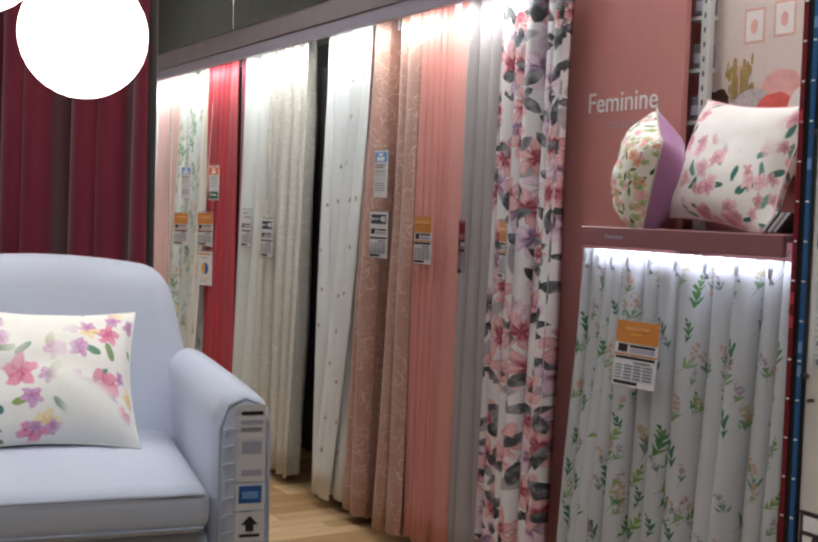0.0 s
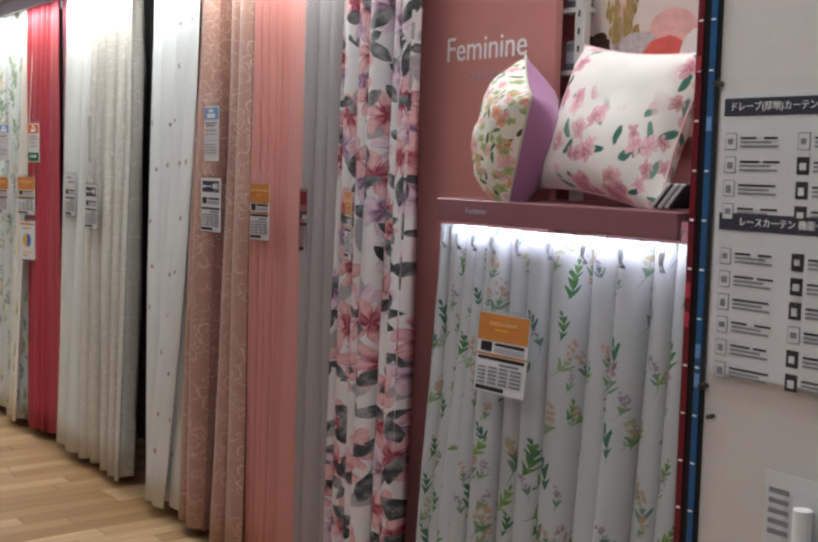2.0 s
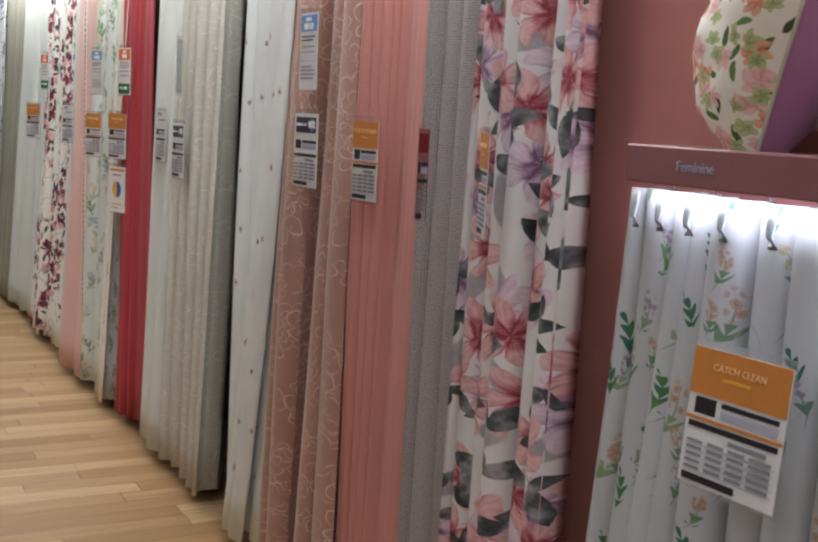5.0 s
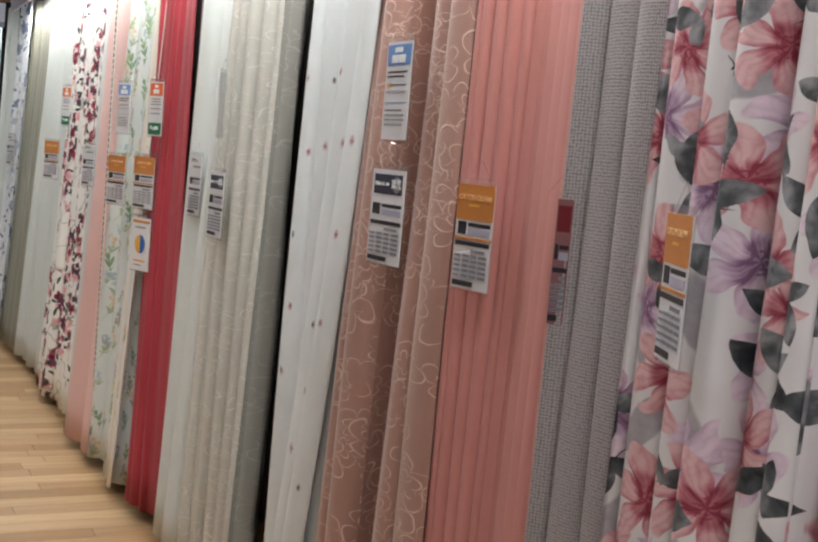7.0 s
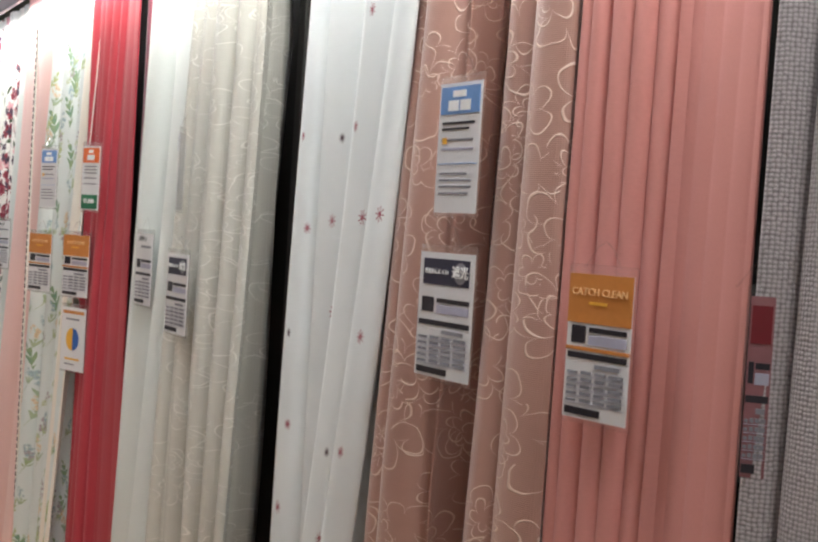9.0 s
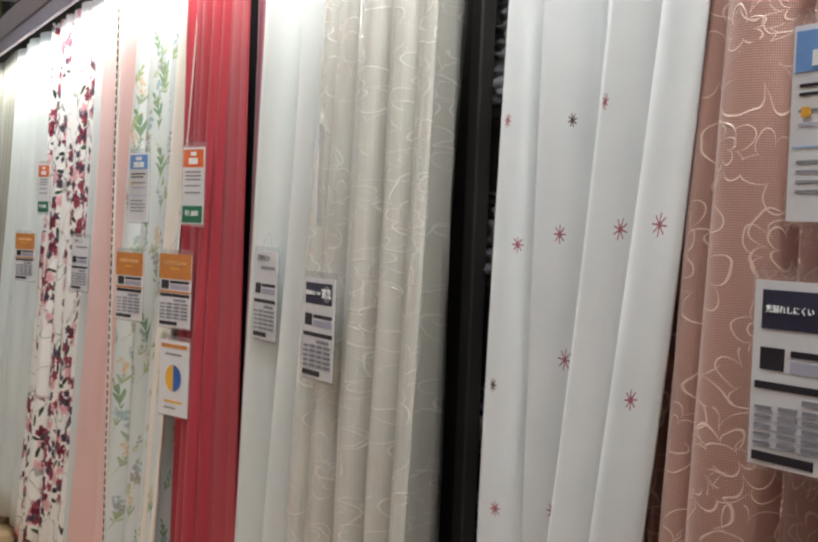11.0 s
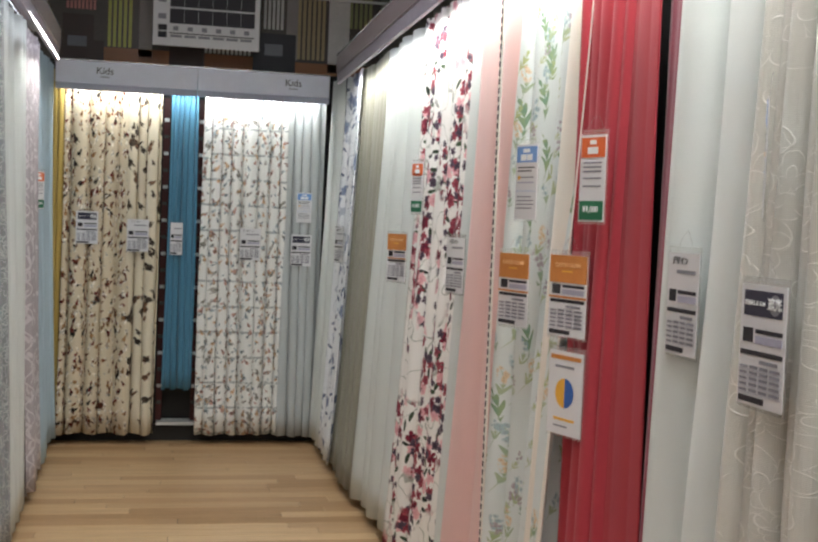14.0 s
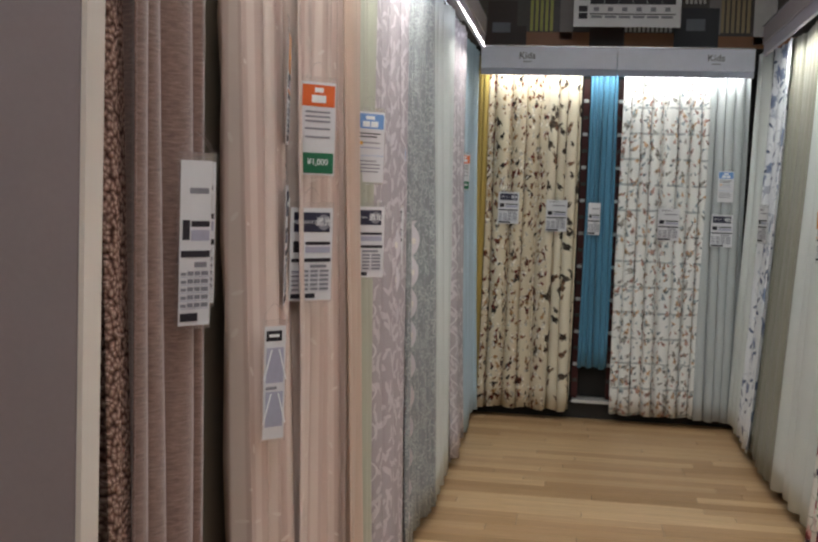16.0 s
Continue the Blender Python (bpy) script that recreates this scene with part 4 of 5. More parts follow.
shelf = thing("display_shelf", at_row(-0.765, 0, 0), "mauve display shelf with cushions and a light under its lip", "shelf")
part("lip", box(0, 0.805, -0.062, -0.045, 1.277, 1.335, 0.003), MAUVE_BOARD, shelf)
part("board", box(0, 0.805, -0.0445, 0.29, 1.315, 1.335, 0.002), MAUVE_BOARD, shelf)
part("light_strip", box(0.03, 0.775, -0.042, -0.034, 1.299, 1.311), STRIP, shelf, "white glowing strip of light")
lettering("Feminine", 0.022, pose(0.16, -0.063, 1.306) @ FACE, PALEINK, shelf)

curtain(at_row(-0.73, 0, -0.02), 0.185, 0.05, 1.265, HERB, "narrow white curtain printed with herb sprigs, bunched", 3.5, 0.034, group="short curtains under the shelf", seed=30, flare=0.07, fullness=1.9, lean=-0.01, rows=18, top=0.75)
curtain(at_row(-0.928, 0, -0.02), 0.625, 0.05, 1.265, HERB, "short white curtain printed with herb sprigs under a shelf", 7, 0.038, group="short curtains under the shelf", seed=31, flare=0.07, fullness=1.35, lean=0.015, rows=18, top=0.8)


PLEAT_CLOTH = cloth("pleat_head_cloth", "b4b9bc", 0.8, 0.1)


def pinch_pleats(m, xs, z1, mat, label):
    """Gathered pleat heads that stand out along the top of a curtain."""
    t = thing("pleat_heading", m, label, "pleats", "pleats of the short curtains")
    for x in xs:
        for dx, tilt in ((-0.007, -0.004), (0.0, 0.0), (0.007, 0.004)):
            part("pleat", tube([(x + dx * 0.6, -0.004, z1 - 0.002), (x + dx * 0.9, -0.008, z1 - 0.022), (x + dx * 0.5, -0.009, z1 - 0.040), (x + dx * 0.3 + tilt, -0.001, z1 - 0.058)], 0.0028, 7), mat, t, smooth=True)
    return t


pinch_pleats(at_row(-0.73, 0, -0.026), (0.03, 0.09, 0.155), 1.262, PLEAT_CLOTH, "pinched pleats of the narrow herb curtain")
pinch_pleats(at_row(-0.928, 0, -0.026), (0.03, 0.125, 0.235, 0.35, 0.465, 0.58), 1.262, PLEAT_CLOTH, "pinched pleats of the wide herb curtain")

post = thing("perforated_upright", at_row(-1.00, 0, 0.21), "white perforated steel upright behind the shelf", "upright")
part("channel", box(-0.017, 0.017, -0.012, 0.012, 1.336, 2.9, 0.002), POST_PAINT, post)
hole = None
for i in range(34):
    if hole is None:
        o = part("slot", box(-0.0035, 0.0035, -0.0135, -0.0125, -0.008, 0.008), SHELF_STEEL, post)
        hole = o.data
    else:
        o = new("slot", hole)
        o.parent = post
    o.location = (0, 0, 1.37 + i * 0.044)
small = thing("stock_shelf", at_row(-0.985, 0, 0.23), "grey shelves stacked with packaged fabric behind the board", "shelf")
for z in (1.50, 1.66, 1.82, 1.98, 2.14):
    part("shelf_board", box(-0.075, 0.0, -0.01, 0.06, z, z + 0.012), POST_PAINT, small)
    part("package", box(-0.07, -0.008, 0.0, 0.055, z + 0.013, z + 0.09, 0.008), POLY, small)
    part("package_label", box(-0.06, -0.02, -0.003, -0.001, z + 0.03, z + 0.06), PALEINK, small)


def poster_photo(m, w, h, label):
    """A printed room photo: pale wall, two small pictures, bottles, a dark vase and heaped pillows, as flat printed shapes."""
    t = thing("poster", m, label, "poster")
    slab(t, "sheet", 0, w, 0, h, plain("poster_wall_ink", "d9c8c0", 0.4, 0.4, 0, 0.06, 4))
    rng = random.Random(4)

    def blot(name, cx, cz, rx, rz, mat, lift, n=26, rough=0.05):
        b = bmesh.new()
        b.faces.new([b.verts.new((cx + rx * (1 + rng.uniform(-rough, rough)) * math.cos(6.2832 * i / n), -0.0018 - lift, cz + rz * (1 + rng.uniform(-rough, rough)) * math.sin(6.2832 * i / n))) for i in range(n)])
        part(name, b, mat, t)
    gold = plain("poster_gold_ink", "a88e5a", 0.4, 0.4, 0, 0.4, 60)
    pale, skin = plain("poster_pale_ink", "e6dcd8", 0.4, 0.4, 0, 0.1, 30), plain("poster_beige_ink", "d9ab9c", 0.4)
    coral, pinkish = plain("poster_coral_ink", "dd665e", 0.4, 0.4, 0, 0.2, 40), plain("poster_pink_ink", "e2aaa4", 0.4, 0.4, 0, 0.2, 40)
    dark, lace_ink = plain("poster_dark_ink", "4a3024", 0.4, 0.4, 0, 0.4, 50), plain("poster_grey_ink", "c4b8b8", 0.4, 0.4, 0, 0.35, 90)
    slab(t, "printed_ledge", 0.0, w, 0.0, 0.205, skin, 0.0006)
    for x0, z0 in ((0.127, 0.393), (0.241, 0.402), (0.37, 0.41)):
        slab(t, "printed_frame", x0, x0 + 0.080, z0, z0 + 0.105, skin, 0.0010)
        slab(t, "printed_picture", x0 + 0.007, x0 + 0.073, z0 + 0.008, z0 + 0.097, pale, 0.0014)
        blot("printed_flower", x0 + 0.040, z0 + 0.050, 0.014, 0.022, pinkish, 0.0018)
    for i in range(26):
        cx = (0.085, 0.125, 0.155)[i % 3]
        blot("printed_grass", cx + rng.uniform(-0.02, 0.02), 0.25 + rng.random() * 0.10, rng.uniform(0.004, 0.009), rng.uniform(0.010, 0.024), (gold, skin, gold)[i % 3], 0.0020 + 0.00005 * i, 12, 0.2)
    for cx, top in ((0.10, 0.33), (0.135, 0.35)):
        slab(t, "printed_bottle", cx - 0.013, cx + 0.013, 0.235, top - 0.03, gold, 0.0036)
        slab(t, "printed_bottle_neck", cx - 0.005, cx + 0.005, top - 0.03, top, gold, 0.0036)
    for i in range(6):
        blot("printed_vase", 0.035 + rng.uniform(-0.02, 0.03), 0.235 + rng.uniform(-0.02, 0.018), 0.026, 0.018, dark, 0.0040 + 0.0001 * i, 14, 0.2)
    blot("printed_pillow", 0.285, 0.262, 0.075, 0.045, pinkish, 0.0044)
    blot("printed_pillow", 0.175, 0.210, 0.075, 0.050, lace_ink, 0.0050)
    blot("printed_pillow", 0.265, 0.190, 0.075, 0.052, coral, 0.0056)
    blot("printed_pillow", 0.40, 0.20, 0.09, 0.06, pale, 0.0060)
    return t


poster_photo(at_row(-0.965, 1.50, 0.27), 0.58, 0.72, "printed bedroom photo poster with pink pillows and dried grasses")


def cushion(m, w, h, d, front, back, label, seed=0):
    """A stuffed square cushion with pinched corners, a piped seam and a back panel of its own."""
    t = thing("cushion", m, label, "cushion", "")
    n = 22
    for side, mat in ((-1, front), (1, back)):
        b = bmesh.new()
        uv = b.loops.layers.uv.new("UVMap")
        g, lay = [], {}
        for j in range(n + 1):
            r = []
            for i in range(n + 1):
                a, c = 2 * i / n - 1, 2 * j / n - 1
                pin = 1 - 0.10 * (1 - a * a) * abs(c) ** 3
                pin2 = 1 - 0.10 * (1 - c * c) * abs(a) ** 3
                th = (max(0, 1 - abs(a) ** 2.6) * max(0, 1 - abs(c) ** 2.6)) ** 0.55
                th *= 1 + 0.16 * noise.noise(Vector((a * 2.2 + seed, c * 2.2, side)))
                wr = 0.005 * noise.noise(Vector((a * 7, c * 7, seed + side)))
                r.append(b.verts.new((a * w / 2 * pin2, side * (d / 2 * th + 0.001) + wr * th, (c * pin + 1) * h / 2)))
                lay[r[-1]] = (a * (1 + 0.45 * d / w * abs(a) ** 5) * w / 2, c * (1 + 0.45 * d / h * abs(c) ** 5) * h / 2)
            g.append(r)
        for j in range(n):
            for i in range(n):
                q = [g[j][i], g[j][i + 1], g[j + 1][i + 1], g[j + 1][i]]
                f = b.faces.new(q if side < 0 else q[::-1])
                for l in f.loops:
                    l[uv].uv = (lay[l.vert][0] * 1.15 + seed * 1.3, lay[l.vert][1] * 1.15 + seed)
        part("front_panel" if side < 0 else "back_panel", b, mat, t, smooth=True)
    edge = []
    for i in range(41):
        s = i / 40 * 4
        k, f = int(s) % 4, s - int(s)
        a, c = [(2 * f - 1, -1), (1, 2 * f - 1), (1 - 2 * f, 1), (-1, 1 - 2 * f)][k]
        pin = 1 - 0.10 * (1 - a * a) * abs(c) ** 3
        pin2 = 1 - 0.10 * (1 - c * c) * abs(a) ** 3
        edge.append((a * w / 2 * pin2, 0, (c * pin + 1) * h / 2))
    part("seam", tube(edge, 0.003, 6), front, t, smooth=True)
    return t


cushion(at_row(-0.893, 1.350, 0.055, -38) @ pose(0, 0, 0, -8, 24, 0), 0.29, 0.325, 0.20, CUSHION_MIX, LILAC, "small cushion with meadow print and lilac satin back", 2)
cushion(at_row(-1.225, 1.345, 0.04, -8) @ pose(0, 0, 0, -17, 6, 0), 0.47, 0.375, 0.16, CUSHION_PRINT, CUSHION_PRINT, "white cushion printed with pink roses and green leaves", 5)
bar = thing("folded_cloths", at_row(-1.485, 1.338, 0.02), "folded dark and white striped cloths beside the cushion", "cloth")
for i in range(6):
    f = part("fold", box(-0.035, 0.035, -0.03, 0.03, -0.004, 0.004, 0.003), (PAPER, INK, PAPER, GREYINK, PAPER, INK)[i], bar)
    f.matrix_basis = pose(-0.012 + i * 0.010, 0, 0.027, 0, -48, 0)

# ---- measuring scales and notice pillar ----
structure("wall_pillar", box(-0.02, 0.29, -3.9, -1.565, 0, 3.0), WALL_WHITE, "off-white board of the notice pillar")
scale = thing("height_scale", at_row(-1.582, 0, -0.03), "red and blue vertical scales with white marks", "scale")
part("backing", box(-0.010, 0.046, 0.0, 0.0095, 0.02, 2.6), TAPE_BLACK, scale)
part("red_scale", box(-0.007, 0.008, -0.003, -0.0005, 0.02, 2.6), TAPE_RED, scale)
part("blue_scale", box(0.026, 0.041, -0.003, -0.0005, 0.02, 2.6), TAPE_BLUE, scale)
mark = None
for i in range(25):
    for x in (0.002, 0.033):
        if mark is None:
            o = part("mark", box(-0.005, 0.005, -0.0045, -0.0035, -0.002, 0.002), WHITE_INK, scale)
            mark = o.data
        else:
            o = new("mark", mark)
            o.parent = scale
        o.location = (x, 0, 0.12 + 0.1 * i)
for z in (0.98, 1.04, 1.5, 1.85):
    part("numeral_patch", box(0.028, 0.040, -0.005, -0.0038, z, z + 0.028), BLUEINK, scale)
    part("numeral_patch", box(-0.006, 0.007, -0.005, -0.0038, z + 0.12, z + 0.15), TAPE_PINK, scale)

sign = thing("notice_board", at_row(-1.640, 0, -0.03), "white notice sheet of curtain functions behind clear acrylic", "notice")
part("acrylic", box(-0.012, 0.365, -0.0125, -0.0095, 0.975, 1.60, 0.001), ACRYLIC, sign)
part("sheet", box(0.004, 0.348, -0.0044, 0.0, 1.02, 1.575), PAPER, sign)
for z, words in ((1.545, "ドレープ(厚地)カーテン 機能一覧"), (1.322, "レースカーテン 機能一覧")):
    part("heading_bar", box(0.014, 0.318, -0.0058, -0.0046, z - 0.017, z + 0.017), NAVY, sign)
    lettering(words, 0.0185, pose(0.166, -0.0066, z) @ FACE, WHITE_INK, sign)
for z0, n in ((1.495, 4), (1.270, 6)):
    for i in range(n):
        for c in range(2):
            x, z = 0.020 + 0.165 * c, z0 - 0.0455 * i
            dark = c == 1 and (i + n) % 5 != 4
            part("icon", box(x, x + 0.027, -0.0056, -0.0046, z - 0.033, z, 0.0004), INK if dark else GREYINK, sign)
            part("icon_face", box(x + 0.002, x + 0.025, -0.0062, -0.0057, z - 0.031, z - 0.002), INK if dark else PAPER, sign)
            part("icon_mark", box(x + 0.007, x + 0.019 + 0.002 * (i % 2), -0.0070, -0.0063, z - 0.022 - 0.002 * (i % 3), z - 0.011), PAPER if dark else GREYINK, sign)
            for j, (u, v, ink) in enumerate(((0.0, 0.030 + 0.008 * ((i + c) % 3), INK), (0.045, 0.070 + 0.006 * (i % 2), INK), (0.0, 0.058, GREYINK), (0.0, 0.072, GREYINK))):
                zz = z - 0.008 - (0 if j < 2 else 0.008 * (j - 1))
                part("text_bar", box(x + 0.036 + u * 1.2, x + 0.036 + v * 1.2, -0.0056, -0.0046, zz - 0.0042, zz), ink, sign)
for x, z in ((-0.006, 1.592), (0.357, 1.592), (-0.006, 0.985), (0.357, 0.985)):
    b = bmesh.new()
    bmesh.ops.create_cone(b, cap_ends=True, segments=14, radius1=0.006, radius2=0.006, depth=0.022)
    o = part("standoff", b, SHELF_STEEL, sign)
    o.matrix_basis = pose(x, -0.004, z, 90)
pack = thing("blister_pack", at_row(-1.895, 0.70, -0.035), "white boxed accessory in clear packaging on a hook", "package")
part("card", box(-0.10, 0.07, 0.0, 0.004, 0.0, 0.15), PAPER, pack)
part("tube_body", tube([(0.0, -0.022, 0.03), (0.0, -0.022, 0.10)], 0.018, 14), WHITE_INK, pack)
part("blister", box(-0.03, 0.06, -0.045, -0.001, 0.015, 0.125, 0.008, 2), ACRYLIC, pack)
for i in range(5):
    part("print_bar", box(-0.09, -0.045, -0.0016, -0.0004, 0.03 + i * 0.02, 0.04 + i * 0.02), GREYINK, pack)
part("label_card", box(-0.02, 0.08, -0.05, -0.047, -0.03, 0.03), PAPER, pack)
low = thing("sticker", at_row(-1.672, 0.545, -0.021), "black sticker with white pictograms on the pillar", "sticker")
part("sheet", box(-0.04, 0.04, -0.0016, 0.0, 0, 0.10), INK, low)
part("pictogram", box(-0.028, 0.028, -0.003, -0.0018, 0.05, 0.088), WHITE_INK, low)
part("pictogram", box(-0.028, 0.0, -0.003, -0.0018, 0.015, 0.038), WHITE_INK, low)

curtain(at_row(-2.075, 0, -0.10), 0.5, 0.05, 1.08, SKY, "pale blue cloth hanging low beside the pillar", 5, 0.03, group="", seed=91)
hanger = thing("cloth_bar", at_row(-2.06, 0, -0.09), "white bar on brackets holding a pale blue cloth", "bar")
part("bar", tube([(0, 0, 1.075), (0.56, 0, 1.075)], 0.008, 8), POST_PAINT, hanger)
for x in (0.04, 0.54):
    part("bracket", box(x - 0.008, x + 0.008, 0.0, 0.069, 1.065, 1.085, 0.002), POST_PAINT, hanger)
sheet = thing("acrylic_panel", at_row(-1.640, 0, -0.03), "clear acrylic panel screwed to the off-white pillar", "panel")
part("pane", box(0.0, 0.42, -0.006, -0.003, 0.30, 0.945, 0.001), ACRYLIC, sheet)
for x, z in ((0.012, 0.925), (0.408, 0.925), (0.012, 0.32), (0.408, 0.32)):
    part("screw", tube([(x, -0.009, z), (x, 0.0095, z)], 0.005, 10), SHELF_STEEL, sheet)

# ---- children's curtains on the end wall ----
KZ = 2.18
for x, w, z0, mat, folds, amp, label, kw in (
    (-1.672, 0.075, 0.05, YELLOW, 2, 0.018, "mustard yellow children's curtain edge", {}),
    (-1.612, 0.38, 0.06, KIDS_A, 4, 0.022, "cream children's curtain printed with brown animals", {}),
    (-1.235, 0.185, 0.06, KIDS_C, 3, 0.024, "second panel of the cream animal curtain", {}),
    (-1.000, 0.155, 0.33, TEAL, 5, 0.018, "shorter teal blue curtain between the children's prints", {}),
    (-0.800, 0.485, 0.06, KIDS_B, 7, 0.024, "white children's curtain printed with railway lines", {}),
    (-0.315, 0.235, 0.05, PALEGREY, 4, 0.024, "pale blue-grey curtain beside the children's prints", {}),
):
    curtain(at_end(x, 0, 7.0 - 0.25 * amp), w, z0, KZ, mat, label, folds, amp, "children's curtains on the end wall", seed=int(abs(x) * 100), flare=0.03, **kw)
kick = thing("kick_base", at_end(-1.7, 0, 7.06), "dark recessed base under the children's curtains", "base")
part("board", box(0, 1.75, 0.02, 0.12, 0, 0.10), DARK_BOARD, kick)
part("ledge", box(0.66, 0.90, -0.02, 0.12, 0.10, 0.118), POST_PAINT, kick)
MAROON = plain("maroon_rail", "4a1e1c", 0.5)
for x in (-1.028, -0.822):
    st = thing("curtain_stand", at_end(x, 0, 7.10), "dark rail with white clips beside the teal curtain", "stand")
    part("rail", box(-0.018, 0.018, 0, 0.02, 0.12, 2.06), MAROON, st)
    for i in range(18):
        part("clip", box(-0.014, 0.014, -0.006, -0.0005, 0.22 + i * 0.1, 0.24 + i * 0.1), PAPER if i % 2 else SHELF_STEEL, st)


def banner():
    """A wide printed banner over the end wall: rooms with striped curtains, dark seats and brown floors."""
    t = thing("banner", at_end(-1.95, 2.262, 7.16), "wide printed banner of striped curtains and dark armchairs", "banner")
    part("sheet", box(0, 2.2, 0.0, 0.01, 0, 1.1), plain("banner_dark_ink", "4c443e", 0.4, 0.4, 0, 0.25, 5), t)
    inks = {n: plain("banner_" + n + "_ink", h, 0.4, 0.4, 0, 0.12, 9) for n, h in (("grey", "b8b4b0"), ("tan", "a8946c"), ("lime", "b4b456"), ("rose", "c07a74"), ("white", "cfccc8"), ("moss", "8a8c5a"), ("wall", "8e8682"), ("floor", "94623e"), ("seat", "1d1e24"), ("brown", "3a2a22"), ("pillow", "6e7078"))}
    for x0, x1, z0, ink, pitch in ((0.02, 0.24, 0.14, "grey", 0.034), (0.32, 0.50, 0.30, "rose", 0.022), (0.56, 0.74, 0.09, "lime", 0.030), (1.13, 1.44, 0.09, "white", 0.026), (1.48, 1.62, 0.26, "white", 0.026), (1.69, 1.88, 0.09, "tan", 0.030), (2.01, 2.16, 0.30, "moss", 0.030)):
        for i in range(int((x1 - x0) / pitch)):
            slab(t, "printed_stripe", x0 + i * pitch, x0 + (i + 0.6) * pitch, z0, 1.08, inks[ink], 0.0008)
    for x0, x1, z0, z1, ink in ((0.74, 0.82, 0.04, 1.08, "wall"), (1.62, 1.69, 0.08, 1.08, "wall"), (1.88, 2.01, 0.02, 1.08, "white"), (0.54, 0.92, 0.0, 0.085, "floor"), (1.13, 1.42, 0.0, 0.085, "floor"), (1.68, 2.18, 0.0, 0.07, "floor"), (0.25, 0.54, 0.0, 0.12, "brown"), (0.30, 0.48, 0.12, 0.27, "brown"), (0.92, 1.12, 0.0, 0.12, "brown")):
        slab(t, "printed_field", x0, x1, z0, z1, inks[ink], 0.0016)
    slab(t, "printed_chair_back", 1.46, 1.68, 0.06, 0.235, inks["seat"], 0.0024)
    slab(t, "printed_chair_seat", 1.42, 1.68, 0.005, 0.11, inks["seat"], 0.0032)
    slab(t, "printed_pillow", 1.49, 1.60, 0.10, 0.17, inks["pillow"], 0.0040)
    slab(t, "printed_pillow", 0.33, 0.44, 0.08, 0.14, inks["pillow"], 0.0024)
    return t


banner()
rail = thing("ceiling_rail", pose(-0.50, 6.80, 2.655), "thin white rail hung from the ceiling on wires", "rail")
part("bar", box(0.0, 0.95, -0.008, 0.008, 0.0, 0.014, 0.002), POST_PAINT, rail)
for x in (0.05, 0.90):
    part("wire", tube([(x, 0, 0.014), (x, 0, 0.745)], 0.002, 5), METAL, rail)
board = thing("hanging_chart", at_end(-1.123, 2.338, 6.86) @ pose(0, 0, 0, 4), "white framed chart with black fields hanging over the aisle", "sign")
part("panel", box(0, 0.61, 0, 0.012, 0, 0.62, 0.003), PAPER, board)
for r in range(4):
    for c in range(6):
        part("field", box(0.095 + c * 0.081, 0.1745 + c * 0.081, -0.003, -0.0006, 0.128 + r * 0.094, 0.212 + r * 0.094), INK, board)
    part("icon", box(0.03, 0.075, -0.003, -0.0006, 0.150 + r * 0.094, 0.18 + r * 0.094), GREYINK, board)
for c in range(6):
    part("symbol", box(0.115 + c * 0.081, 0.145 + c * 0.081, -0.003, -0.0006, 0.088, 0.112, 0.0005), GREYINK, board)
    part("text_bar", box(0.10 + c * 0.08, 0.165 + c * 0.08, -0.003, -0.0006, 0.050, 0.064), GREYINK, board)
part("rule", box(0.095, 0.58, -0.003, -0.0006, 0.070, 0.076), INK, board)
for z in (0.045, 0.085):
    part("icon", box(0.03, 0.08, -0.003, -0.0006, z, z + 0.034), INK, board)
for x in (0.06, 0.56):
    part("wire", tube([(x, 0.006, 0.62), (x, 0.07, 1.058)], 0.002, 5), METAL, board)

# ---- facing row ----
OPP = [
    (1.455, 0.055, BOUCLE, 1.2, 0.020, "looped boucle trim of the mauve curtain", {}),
    (1.515, 0.25, CHENILLE, 4.0, 0.028, "dusty mauve chenille curtain", dict(flare=0.03)),
    (1.985, 0.28, SHELL, 4.4, 0.032, "narrow shell pink sheer beside a slit", dict(flare=0.02, lean=0.22)),
    (2.34, 0.50, SHELL, 7, 0.034, "shell pink sheer curtain with satin stripes", dict(flare=0.03, lean=0.02)),
    (2.83, 0.22, PEACH, 2.4, 0.034, "peach sheer curtain beside the shell pink one", dict(flare=0.05)),
    (3.04, 0.38, SAGE, 4, 0.022, "pale sage sheer curtain", {}),
    (3.42, 0.66, LACE, 4, 0.024, "lilac grey lace curtain with a scalloped edge", {}),
    (4.08, 0.63, ASH, 7, 0.024, "ash grey printed sheer curtain", {}),
    (4.71, 0.76, WHITE, 6, 0.024, "white sheer curtain in the facing row", {}),
    (5.47, 0.62, LACE, 5, 0.026, "grey lace curtain in the facing row", {}),
    (6.09, 0.78, SKY, 6, 0.024, "sky blue curtain at the far end", {}),
]
for i, (y, w, mat, folds, amp, label, kw) in enumerate(OPP):
    curtain(at_opposite(y, 0, 0.75 * amp + 0.012), w + 0.03, 0.05, TOPZ, mat, label, folds, amp, "curtains hanging in the facing row", seed=i + 60, **kw)


